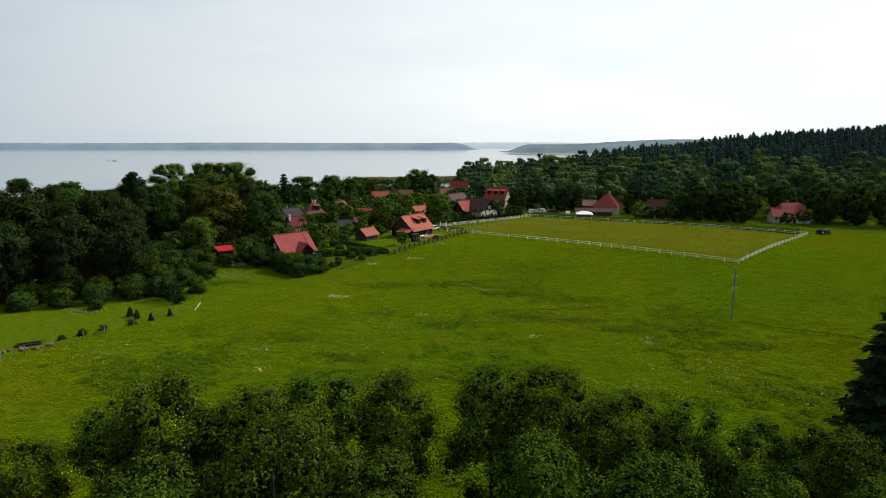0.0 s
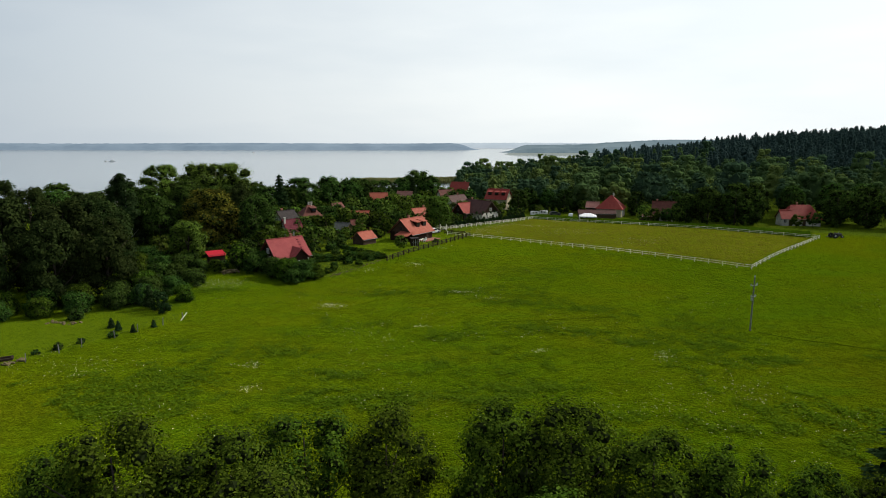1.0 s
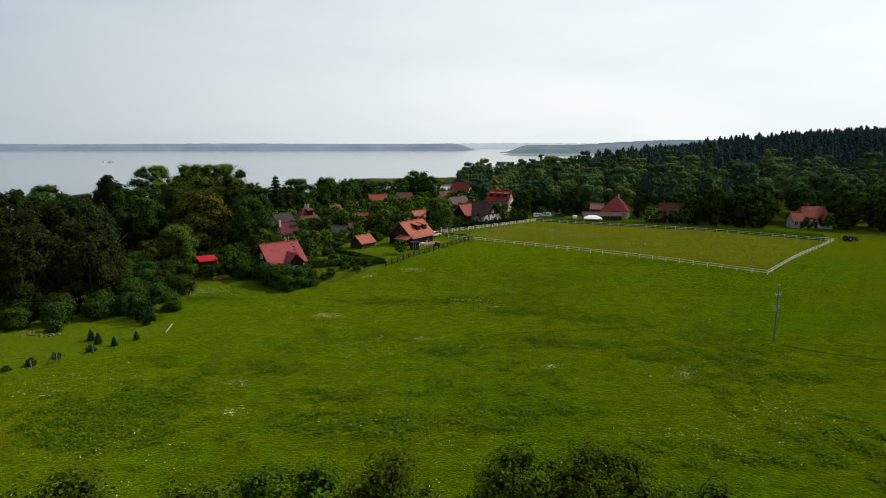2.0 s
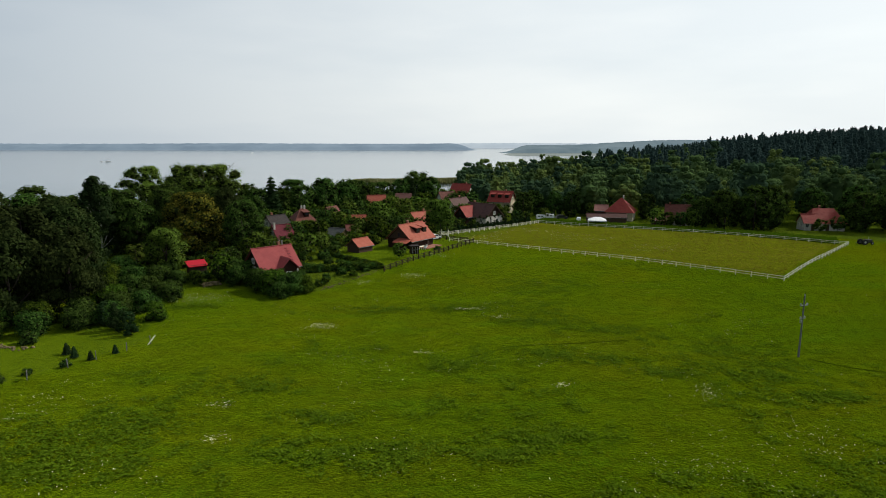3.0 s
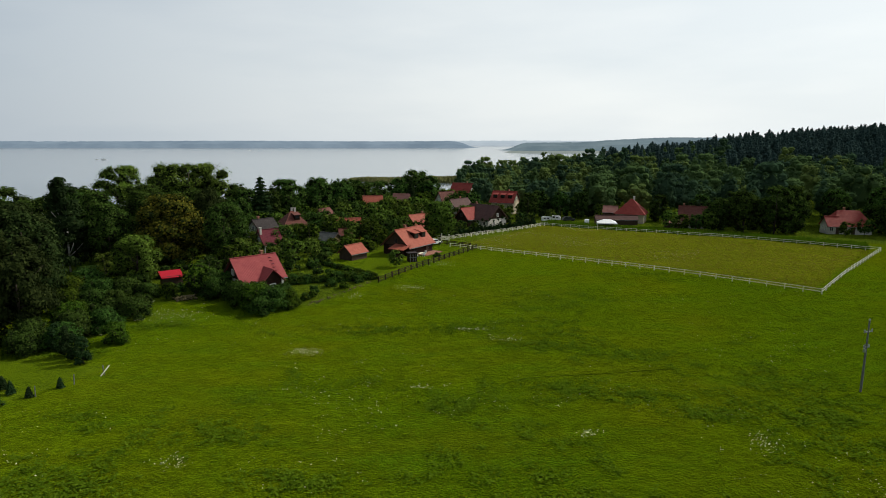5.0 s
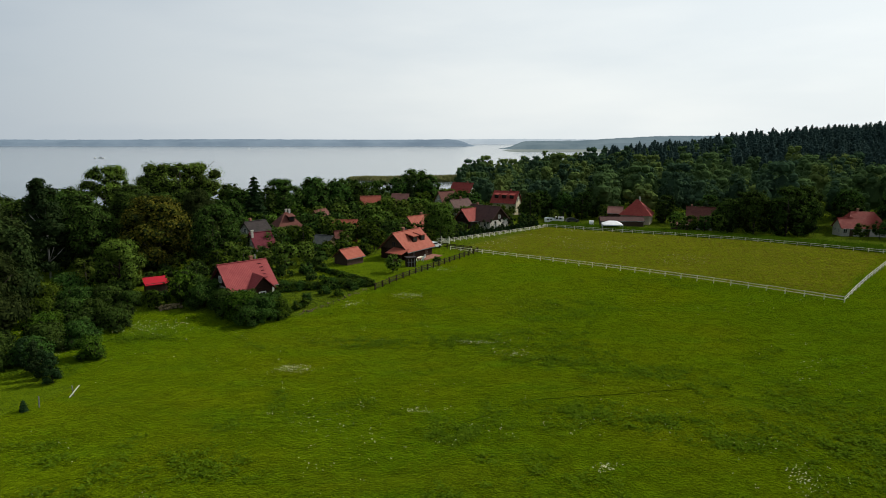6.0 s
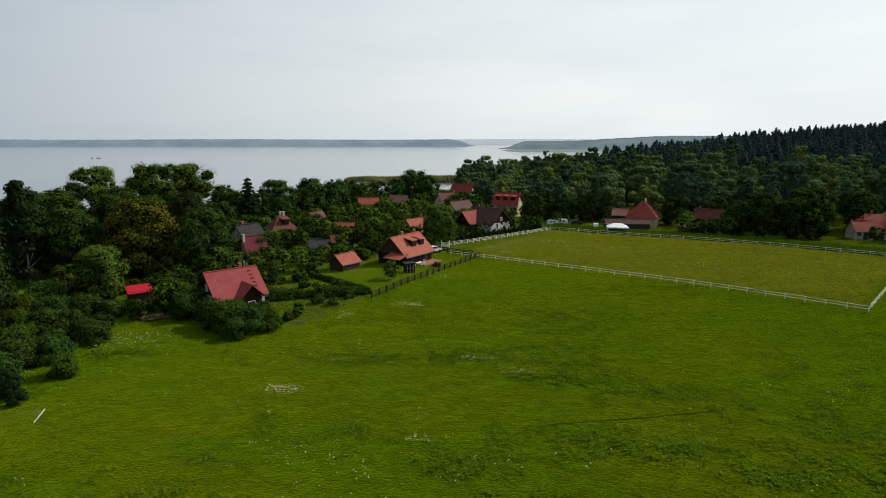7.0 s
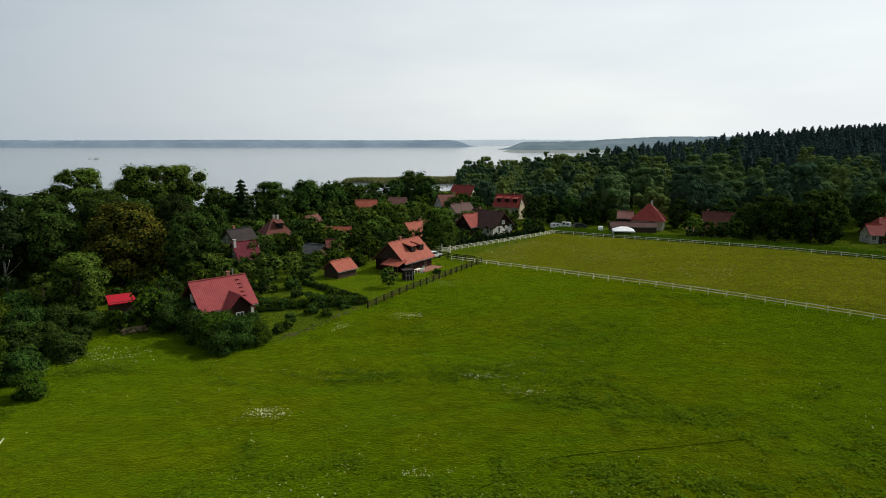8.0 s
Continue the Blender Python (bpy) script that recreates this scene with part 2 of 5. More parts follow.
M = {
    "ground": ground_material(),
    "water": water_material(),
    "far": painted_haze_material("hazy_far_shore", (0.165, 0.225, 0.285), (0.23, 0.30, 0.365), 0.006),
    "farther": painted_haze_material("hazy_farthest_shore", (0.40, 0.47, 0.53), (0.48, 0.55, 0.60), 0.004),
    "headland": painted_haze_material("hazy_headland_wood", (0.11, 0.16, 0.185), (0.175, 0.23, 0.25), 0.008),
    "marsh": painted_haze_material("hazy_marsh", (0.19, 0.22, 0.20), (0.27, 0.30, 0.27), 0.006),
    "reed": plain("reed", (0.15, 0.16, 0.05), (0.24, 0.23, 0.09), 0.9, 0.15, 0.1),
    "leaf": leaf_material("broad_leaf", (0.012, 0.028, 0.006), (0.036, 0.074, 0.012), (0.064, 0.110, 0.020)),
    "leaf_near": leaf_material("near_leaf", (0.013, 0.029, 0.003), (0.038, 0.070, 0.006), (0.074, 0.114, 0.012), 0.5, 0.12),
    "leaf_bright": leaf_material("bright_leaf", (0.036, 0.068, 0.009), (0.074, 0.126, 0.015), (0.120, 0.175, 0.028)),
    "leaf_autumn": leaf_material("turning_leaf", (0.018, 0.027, 0.005), (0.055, 0.059, 0.009), (0.140, 0.108, 0.015), 0.22),
    "leaf_willow": leaf_material("willow_leaf", (0.009, 0.016, 0.005), (0.024, 0.037, 0.010), (0.040, 0.057, 0.015)),
    "needle": leaf_material("spruce_needle", (0.009, 0.021, 0.007), (0.017, 0.034, 0.011), (0.027, 0.048, 0.015), 0.25, 0.05),
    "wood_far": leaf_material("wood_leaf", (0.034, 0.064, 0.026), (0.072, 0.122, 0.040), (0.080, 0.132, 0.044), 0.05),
    # the blue of distant haze is mixed into this needle colour
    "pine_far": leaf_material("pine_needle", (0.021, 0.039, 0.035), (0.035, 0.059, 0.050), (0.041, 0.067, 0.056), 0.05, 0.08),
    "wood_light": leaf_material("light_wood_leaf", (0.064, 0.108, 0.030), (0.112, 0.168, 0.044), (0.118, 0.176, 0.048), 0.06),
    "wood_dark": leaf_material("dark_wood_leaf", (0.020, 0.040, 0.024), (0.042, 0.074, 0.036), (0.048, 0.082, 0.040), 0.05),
    "bark": plain("bark", (0.026, 0.021, 0.016), (0.065, 0.055, 0.045), 0.9, 4.0, 0.0, 0.03, 0.0, (1, 1, 0.25)),
    "birch": plain("birch_bark", (0.10, 0.10, 0.09), (0.55, 0.54, 0.50), 0.8, 3.0, 0.2, 0.01, 0.0, (1, 1, 3)),
    "red_tile": roof_material("red_roof_tile", (0.20, 0.030, 0.024), (0.29, 0.052, 0.040)),
    "orange_tile": roof_material("orange_roof_tile", (0.26, 0.064, 0.040), (0.36, 0.100, 0.064)),
    "rose_sheet": roof_material("rose_red_roof_sheet", (0.22, 0.040, 0.042), (0.29, 0.062, 0.060), (0.10, 0.03, 0.03), 0.3),
    "maroon_sheet": roof_material("maroon_roof_sheet", (0.085, 0.010, 0.018), (0.13, 0.018, 0.028), (0.04, 0.015, 0.015), 0.3),
    "brown_tile": roof_material("brown_roof_tile", (0.056, 0.026, 0.023), (0.098, 0.046, 0.039)),
    "rust_tile": roof_material("rust_roof_tile", (0.095, 0.030, 0.023), (0.15, 0.052, 0.038)),
    "dark_tile": roof_material("dark_roof_tile", (0.019, 0.015, 0.015), (0.038, 0.029, 0.028)),
    "grey_sheet": roof_material("grey_roof_sheet", (0.042, 0.046, 0.044), (0.08, 0.085, 0.08)),
    "pink_sheet": roof_material("faded_pink_roof_sheet", (0.26, 0.11, 0.09), (0.37, 0.18, 0.15)),
    "scarlet": roof_material("scarlet_roof_sheet", (0.34, 0.008, 0.02), (0.42, 0.016, 0.03), (0.2, 0.015, 0.015), 0.2),
    "log": plain("stained_log", (0.013, 0.007, 0.005), (0.034, 0.016, 0.010), 0.8, 2.5, 0.1, 0.03, 0.0, (0.3, 0.3, 6)),
    # dark colour of the crown cores, painted shade between the leaves
    "crown_shade": plain("inner_twigs", (0.008, 0.013, 0.004), (0.018, 0.025, 0.008), 0.95, 2.0, 0.0),
    "board": plain("weathered_board", (0.035, 0.022, 0.015), (0.085, 0.055, 0.038), 0.85, 3.0, 0.15, 0.02, 0.0, (5, 5, 0.3)),
    "plaster": plain("white_plaster", (0.42, 0.40, 0.35), (0.58, 0.56, 0.50), 0.85, 0.8, 0.2, 0.01),
    "beige": plain("beige_plaster", (0.42, 0.36, 0.25), (0.58, 0.50, 0.36), 0.85, 0.8, 0.2, 0.01),
    "brick": plain("old_brick", (0.18, 0.07, 0.05), (0.34, 0.16, 0.11), 0.85, 3.0, 0.2, 0.02),
    "stone": plain("field_stone", (0.085, 0.068, 0.032), (0.19, 0.155, 0.085), 0.9, 2.0, 0.0, 0.03),
    "white_paint": plain("white_fence_paint", (0.60, 0.57, 0.44), (0.80, 0.77, 0.64), 0.7, 2.0, 0.1),
    "frame": plain("painted_frame", (0.62, 0.61, 0.58), (0.78, 0.77, 0.74), 0.5, 2.0),
    "fence_wood": plain("dark_fence_wood", (0.018, 0.013, 0.009), (0.048, 0.034, 0.025), 0.9, 3.0, 0.05, 0.02),
    "concrete": plain("grey_concrete", (0.11, 0.11, 0.105), (0.19, 0.19, 0.18), 0.85, 3.0, 0.1, 0.01),
    "steel": plain("galvanised_steel", (0.25, 0.26, 0.27), (0.42, 0.43, 0.44), 0.45, 5.0, 0.5, 0.0, 0.8),
    "dark": plain("dark_metal", (0.012, 0.014, 0.014), (0.03, 0.034, 0.034), 0.4, 3.0, 0.5),
    "rubber": plain("black_rubber", (0.012, 0.012, 0.012), (0.03, 0.03, 0.03), 0.9, 5.0, 0.2),
    "tent": plain("white_canvas", (0.72, 0.73, 0.74), (0.85, 0.85, 0.85), 0.7, 1.5, 0.2, 0.02),
    "white_body": plain("white_body_paint", (0.62, 0.63, 0.63), (0.80, 0.80, 0.79), 0.35, 1.0, 0.5),
    "petal": plain("cream_petal", (0.54, 0.54, 0.27), (0.76, 0.74, 0.43), 0.9, 2.0, 0.0),
    "weed": leaf_material("dock_leaf", (0.050, 0.108, 0.004), (0.070, 0.136, 0.006), (0.105, 0.178, 0.011), 0.5, 0.25),
    "blade": leaf_material("grass_blade", (0.044, 0.068, 0.0016), (0.062, 0.088, 0.002), (0.098, 0.126, 0.004), 0.08, 0.1),
    "blade_dry": leaf_material("dry_grass_blade", (0.098, 0.106, 0.006), (0.125, 0.128, 0.009), (0.19, 0.18, 0.03), 0.12, 0.05),
    "soil": plain("bare_soil", (0.065, 0.055, 0.02), (0.11, 0.085, 0.035), 0.95, 1.5, 0.0, 0.05),
    "trail": plain("flattened_grass", (0.012, 0.024, 0.001), (0.026, 0.042, 0.002), 1.0, 0.8, 0.0),
}
glass = Nodes("window_glass")
M["glass"] = glass.done((0.025, 0.03, 0.035), 0.06, 0.6)

# ---- building helpers ----


def ss(a, b, v):
    t = np.clip((v - a) / (b - a), 0.0, 1.0)
    return t * t * (3 - 2 * t)


LAKE = -8.0


def gz(x, y):
    """Height of the ground: a flat field with a low swell before the village, a wooded hill, and the lake's basin."""
    z = 1.5 * ss(112, 150, y) * (1 - 0.75 * ss(175, 220, y)) * (1 - 0.4 * ss(60, 110, x))
    z = z - 0.5 * np.exp(-((x - 46) ** 2 + (y - 92) ** 2) / 900.0)
    z = z + 17.0 * ss(235, 470, y) * ss(60, 290, x) * (1 - ss(520, 900, y)) + 9.0 * ss(200, 420, x) * ss(120, 420, y) * (1 - ss(520, 900, y))
    z = z - 6.5 * ss(235, 330, y) * (1 - ss(40, 150, x))
    shore = 310 + 120 * ss(-75, -15, x)
    wet = ss(0, 60, y - shore) * ss(-10, 30, 10 + 0.2 * (y - 450) + 0.7 * np.maximum(0, y - 720) - x)
    return z * (1 - wet) - 12.0 * wet


def mesh(name, verts, faces, material, smooth=False):
    me = bpy.data.meshes.new(name)
    me.from_pydata([tuple(v) for v in verts], [], [tuple(f) for f in faces])
    me.materials.append(material)
    if smooth:
        me.polygons.foreach_set("use_smooth", [True] * len(me.polygons))
    me.update()
    return me


def quads_mesh(name, verts, material, per=4):
    """A mesh out of loose faces of `per` corners each, straight from an array."""
    verts = np.asarray(verts, dtype=np.float32).reshape(-1, 3)
    n = len(verts)
    me = bpy.data.meshes.new(name)
    me.vertices.add(n)
    me.vertices.foreach_set("co", verts.ravel())
    me.loops.add(n)
    me.loops.foreach_set("vertex_index", np.arange(n, dtype=np.int32))
    me.polygons.add(n // per)
    me.polygons.foreach_set("loop_start", np.arange(0, n, per, dtype=np.int32))
    me.materials.append(material)
    me.update(calc_edges=True)
    return me


def child(name, me, parent, m=None, label=""):
    ob = new(name, me)
    ob.parent = parent
    if m is not None:
        ob.matrix_basis = m
    if label:
        ob["label"] = label
    return ob


def part(name, bm, material, parent, label="", m=None):
    me = bpy.data.meshes.new(name)
    bm.to_mesh(me)
    bm.free()
    me.materials.append(material)
    return child(name, me, parent, m, label)


def thing(name, x, y, z=None, yaw=0.0, label="", category="", group="", kind=""):
    ob = new(name)
    ob.empty_display_size = 0.3
    ob.matrix_basis = pose(x, y, float(gz(x, y)) if z is None else z, 0, 0, yaw)
    return tagged(ob, label, category, group, kind)


def box(bm, cx, cy, cz, sx, sy, sz, bevel=0.0, m=None):
    r = bmesh.ops.create_cube(bm, size=1.0)
    vs = r["verts"]
    bmesh.ops.scale(bm, vec=(sx, sy, sz), verts=vs)
    bmesh.ops.translate(bm, vec=(cx, cy, cz), verts=vs)
    if bevel:
        es = list({e for v in vs for e in v.link_edges})
        vs = list({v for f in bmesh.ops.bevel(bm, geom=es, offset=bevel, segments=1, affect="EDGES")["faces"] for v in f.verts} | {v for v in vs if v.is_valid})
    if m is not None:
        bmesh.ops.transform(bm, matrix=m, verts=vs)
    return bm


def boxed(*args, **kw):
    return box(bmesh.new(), *args, **kw)


def prism(bm, outline, y0, y1, axis="y"):
    """A solid from an outline in x and z, from y0 to y1 (or, with axis x, an outline in y and z from x0 to x1)."""
    def at(p, d):
        return (p[0], d, p[1]) if axis == "y" else (d, p[0], p[1])
    a = [bm.verts.new(at(p, y0)) for p in outline]
    b = [bm.verts.new(at(p, y1)) for p in outline]
    n = len(outline)
    bm.faces.new(a)
    bm.faces.new(b[::-1])
    for i in range(n):
        bm.faces.new((a[i], b[i], b[(i + 1) % n], a[(i + 1) % n]))
    bmesh.ops.recalc_face_normals(bm, faces=bm.faces)
    return bm


def tube(points, radii, sides=7):
    """Verts and faces of a tapered limb along points."""
    verts, faces = [], []
    for i, (p, r) in enumerate(zip(points, radii)):
        d = Vector(points[min(i + 1, len(points) - 1)]) - Vector(points[max(i - 1, 0)])
        q = d.to_track_quat("Z", "Y")
        for k in range(sides):
            a = 2 * math.pi * k / sides
            verts.append(Vector(p) + q @ Vector((r * math.cos(a), r * math.sin(a), 0)))
    for i in range(len(points) - 1):
        for k in range(sides):
            a, b = i * sides + k, i * sides + (k + 1) % sides
            faces.append((a, b, b + sides, a + sides))
    faces.append(tuple(range(sides))[::-1])
    faces.append(tuple(range((len(points) - 1) * sides, len(points) * sides)))
    return verts, faces


# ---- ground, lake and distance ----


def spaced(stops):
    out = [stops[0][0]]
    for (a, step), (b, _) in zip(stops, stops[1:]):
        n = max(1, round((b - a) / step))
        out += [a + (b - a) * (i + 1) / n for i in range(n)]
    return np.array(out)


gx = spaced([(-4800, 400), (-800, 50), (-200, 8), (-80, 2.5), (130, 8), (400, 40), (900, 300), (4800, 1)])
gy = spaced([(-900, 100), (-100, 12), (20, 2.5), (240, 6), (700, 40), (1500, 200), (4900, 1)])
X, Y = np.meshgrid(gx, gy)
Z = gz(X, Y)
rough_patch = np.array([[noise.noise((x * 0.12, y * 0.12, 0)) * 0.16 + noise.noise((x * 0.035, y * 0.035, 5)) * 0.22 if abs(x) < 200 and 0 < y < 300 else 0.0 for x in gx] for y in gy])
Z = Z + rough_patch
nx = len(gx)
gfaces = [(j * nx + i, j * nx + i + 1, (j + 1) * nx + i + 1, (j + 1) * nx + i) for j in range(len(gy) - 1) for i in range(nx - 1)]
ground = new("ground", mesh("ground", np.stack([X, Y, Z], -1).reshape(-1, 3), gfaces, M["ground"], True))
tagged(ground, "bright green meadow with dry patches and a duller paddock", "meadow", kind="structure")

lake = new("water", mesh("water", [(-4900, 250, LAKE), (4900, 250, LAKE), (4900, 4950, LAKE), (-4900, 4950, LAKE)], [(0, 1, 2, 3)], M["water"]))
tagged(lake, "wide pale grey lake under a hazy sky", "lake", kind="structure")


def ridge(name, material, x0, x1, y, depth, top, label, seed, step=12.0, rag=3.0):
    """Far wooded land: a long low body with an uneven skyline."""
    n = int((x1 - x0) / step)
    verts, faces = [], []
    for i in range(n + 1):
        x = x0 + (x1 - x0) * i / n
        h = top(x) + rag * (noise.noise((x * 0.02, seed, 0)) + 0.6 * noise.noise((x * 0.11, seed, 3)))
        h = max(h, LAKE + 0.2)
        yy = y + 40 * noise.noise((x * 0.003, seed, 9))
        for dy, z in ((0, LAKE - 1), (depth * 0.05, LAKE + (h - LAKE) * 0.55), (depth * 0.4, h), (depth, LAKE - 1)):
            verts.append((x, yy + dy, z))
    for i in range(n):
        for k in range(3):
            a = i * 4 + k
            faces.append((a, a + 4, a + 5, a + 1))
    ob = new(name, mesh(name, verts, faces, material))
    return tagged(ob, label, "far shore", kind="structure")


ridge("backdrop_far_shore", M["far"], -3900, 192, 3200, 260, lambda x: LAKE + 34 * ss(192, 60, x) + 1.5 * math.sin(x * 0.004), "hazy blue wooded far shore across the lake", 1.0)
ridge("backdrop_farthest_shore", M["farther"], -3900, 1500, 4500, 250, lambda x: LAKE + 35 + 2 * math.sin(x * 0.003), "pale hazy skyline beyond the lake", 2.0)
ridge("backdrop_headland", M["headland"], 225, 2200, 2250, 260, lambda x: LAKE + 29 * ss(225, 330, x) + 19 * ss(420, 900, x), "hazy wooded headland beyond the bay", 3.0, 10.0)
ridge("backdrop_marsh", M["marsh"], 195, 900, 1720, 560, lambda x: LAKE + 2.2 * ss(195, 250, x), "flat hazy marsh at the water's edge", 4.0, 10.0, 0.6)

# ---- trees ----
ICO = bmesh.new()
bmesh.ops.create_icosphere(ICO, subdivisions=1, radius=1.0)
ICO_TRIS = np.array([[v.co[:] for v in f.verts] for f in ICO.faces])
ICO.free()


def leaves(lobes, count, size, rng, jitter=0.6, droop=0.0, core=0.62, spread=(0.55, 1.16)):
    """Loose leaf sprays laid round lobes (x, y, z, rx, ry, rz), and a dense core in each. Returns corners, four a face."""
    lobes = np.asarray(lobes, dtype=float)
    area = lobes[:, 3] * lobes[:, 4] + lobes[:, 5] * (lobes[:, 3] + lobes[:, 4])
    pick = rng.choice(len(lobes), count, p=area / area.sum())
    d = rng.normal(size=(count, 3))
    d[:, 2] += 0.25
    d /= np.linalg.norm(d, axis=1)[:, None]
    r = rng.uniform(*spread, size=(count, 1))
    c = lobes[pick, :3] + d * lobes[pick, 3:] * r
    out_way = c - lobes[:, :3].mean(0)
    out_way /= np.linalg.norm(out_way, axis=1)[:, None] + 1e-9
    nrm = 0.7 * d + 0.7 * out_way + rng.normal(size=(count, 3)) * jitter * 0.8
    nrm[:, 2] += 0.3
    nrm /= np.linalg.norm(nrm, axis=1)[:, None]
    ref = rng.normal(size=(count, 3))
    ref[:, 2] -= droop * 3
    u = ref - nrm * (ref * nrm).sum(1)[:, None]
    u /= np.linalg.norm(u, axis=1)[:, None] + 1e-9
    v = np.cross(nrm, u)
    s = size * rng.uniform(0.6, 1.35, size=(count, 1))
    long = 0.5 * s * (1 + droop)
    wide = 0.36 * s
    bend = nrm * s * 0.12
    q = np.stack([c - u * long, c + v * wide + bend, c + u * long, c - v * wide + bend], 1)
    out = [q.reshape(-1, 3)]
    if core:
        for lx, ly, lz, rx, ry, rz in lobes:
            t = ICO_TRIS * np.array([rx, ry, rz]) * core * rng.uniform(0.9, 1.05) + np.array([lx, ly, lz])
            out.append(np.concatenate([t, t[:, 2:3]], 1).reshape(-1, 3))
    return np.concatenate(out)


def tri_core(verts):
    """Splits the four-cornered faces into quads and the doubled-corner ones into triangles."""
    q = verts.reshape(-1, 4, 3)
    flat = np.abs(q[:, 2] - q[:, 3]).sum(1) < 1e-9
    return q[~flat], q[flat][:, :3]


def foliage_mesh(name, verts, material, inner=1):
    """Leaf sprays, and cores that paint the shade between them as a second material."""
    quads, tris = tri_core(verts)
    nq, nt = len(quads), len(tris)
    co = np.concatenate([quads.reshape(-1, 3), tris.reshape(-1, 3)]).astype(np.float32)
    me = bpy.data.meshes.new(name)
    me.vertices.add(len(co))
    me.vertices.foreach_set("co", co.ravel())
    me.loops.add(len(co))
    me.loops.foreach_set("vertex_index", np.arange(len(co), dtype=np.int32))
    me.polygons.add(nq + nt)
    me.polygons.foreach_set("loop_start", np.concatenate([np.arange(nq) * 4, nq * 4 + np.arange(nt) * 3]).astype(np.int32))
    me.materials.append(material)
    me.materials.append(M["crown_shade"])
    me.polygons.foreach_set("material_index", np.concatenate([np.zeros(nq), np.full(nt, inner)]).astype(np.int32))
    me.update(calc_edges=True)
    return me


def crown_lobes(rng, h, w, base, n, shape="round", lobe=0.2):
    """Lobes that fill a crown of height h and width w whose foliage begins at base."""
    out = []
    for _ in range(n):
        f = rng.uniform(0.0, 1.0)
        a = rng.uniform(0, 2 * math.pi)
        if shape == "round":
            prof = math.sin(math.pi * min(1.0, 0.12 + 0.80 * f)) ** 0.6
        elif shape == "umbrella":
            prof = 0.35 + 0.65 * math.sin(math.pi * min(1.0, f * 0.75 + 0.1)) if f > 0.25 else 0.4
        elif shape == "column":
            prof = 0.75 * (1 - f) ** 0.45 + 0.12
        elif shape == "bush":
            prof = math.cos(f * 1.35) ** 0.6
        else:
            prof = 1.0 - 0.85 * f
        rad = 0.5 * w * prof * math.sqrt(rng.uniform(0.25, 1.0)) * (1 - lobe)
        r = w * lobe * rng.uniform(0.65, 1.25) * (0.65 + 0.35 * prof)
        z = base + (h - base) * f * 0.97
        z = min(z, h - 0.8 * r)
        out.append((rad * math.cos(a), rad * math.sin(a), max(z, r * 0.7), r, r, r * rng.uniform(0.75, 1.0)))
    return out


def limbs_mesh(name, rng, h, base, w, r0, material, limbs=6):
    pts = [(0, 0, -0.3), (0.04 * h * rng.uniform(-1, 1) * 0.3, 0.02 * h * rng.uniform(-1, 1) * 0.3, base), (0.03 * h * rng.uniform(-1, 1), 0.03 * h * rng.uniform(-1, 1), h * 0.86)]
    verts, faces = tube(pts, [r0 * 1.25, r0 * 0.8, r0 * 0.2], 8)
    for i in range(limbs):
        z = base + (h - base) * rng.uniform(0.0, 0.5)
        a = 2 * math.pi * (i + rng.uniform(0, 0.6)) / limbs
        ln = w * rng.uniform(0.28, 0.42)
        p0 = (pts[1][0] * 0.9, pts[1][1] * 0.9, z)
        p1 = (p0[0] + math.cos(a) * ln * 0.5, p0[1] + math.sin(a) * ln * 0.5, z + ln * 0.45)
        p2 = (p0[0] + math.cos(a) * ln, p0[1] + math.sin(a) * ln, z + ln * 1.0)
        v, f = tube([p0, p1, p2], [r0 * 0.45, r0 * 0.28, r0 * 0.08], 5)
        o = len(verts)
        verts += v
        faces += [tuple(k + o for k in q) for q in f]
    return mesh(name, verts, faces, material, True)


def spruce_leaves(rng, h, w, count, size):
    """Tiers of drooping sprays round a stem."""
    f = rng.uniform(0, 1, count) ** 1.25
    tier = np.floor(f * 15) / 15
    fr = f * 15 - np.floor(f * 15)
    a = rng.uniform(0, 2 * math.pi, count)
    reach = 0.5 * w * (1 - tier) ** 0.9 + 0.12
    rr = reach * np.sqrt(rng.uniform(0.1, 1, count)) * (1 + 0.2 * np.sin(a * 5 + tier * 40))
    z = 0.06 * h + 0.94 * h * tier + fr * 0.3 - rr * 0.30
    c = np.stack([rr * np.cos(a), rr * np.sin(a), np.maximum(z, 0.15)], 1)
    out = np.stack([np.cos(a), np.sin(a), -0.35 + 0 * a], 1)
    nrm = np.stack([np.cos(a) * 0.4, np.sin(a) * 0.4, 1 + 0 * a], 1) + rng.normal(size=(count, 3)) * 0.35
    nrm /= np.linalg.norm(nrm, axis=1)[:, None]
    u = out - nrm * (out * nrm).sum(1)[:, None]
    u /= np.linalg.norm(u, axis=1)[:, None]
    v = np.cross(nrm, u)
    s = size * rng.uniform(0.6, 1.3, (count, 1))
    return np.stack([c - u * s * 0.6, c + v * s * 0.3, c + u * s * 0.7, c - v * s * 0.3], 1).reshape(-1, 3)


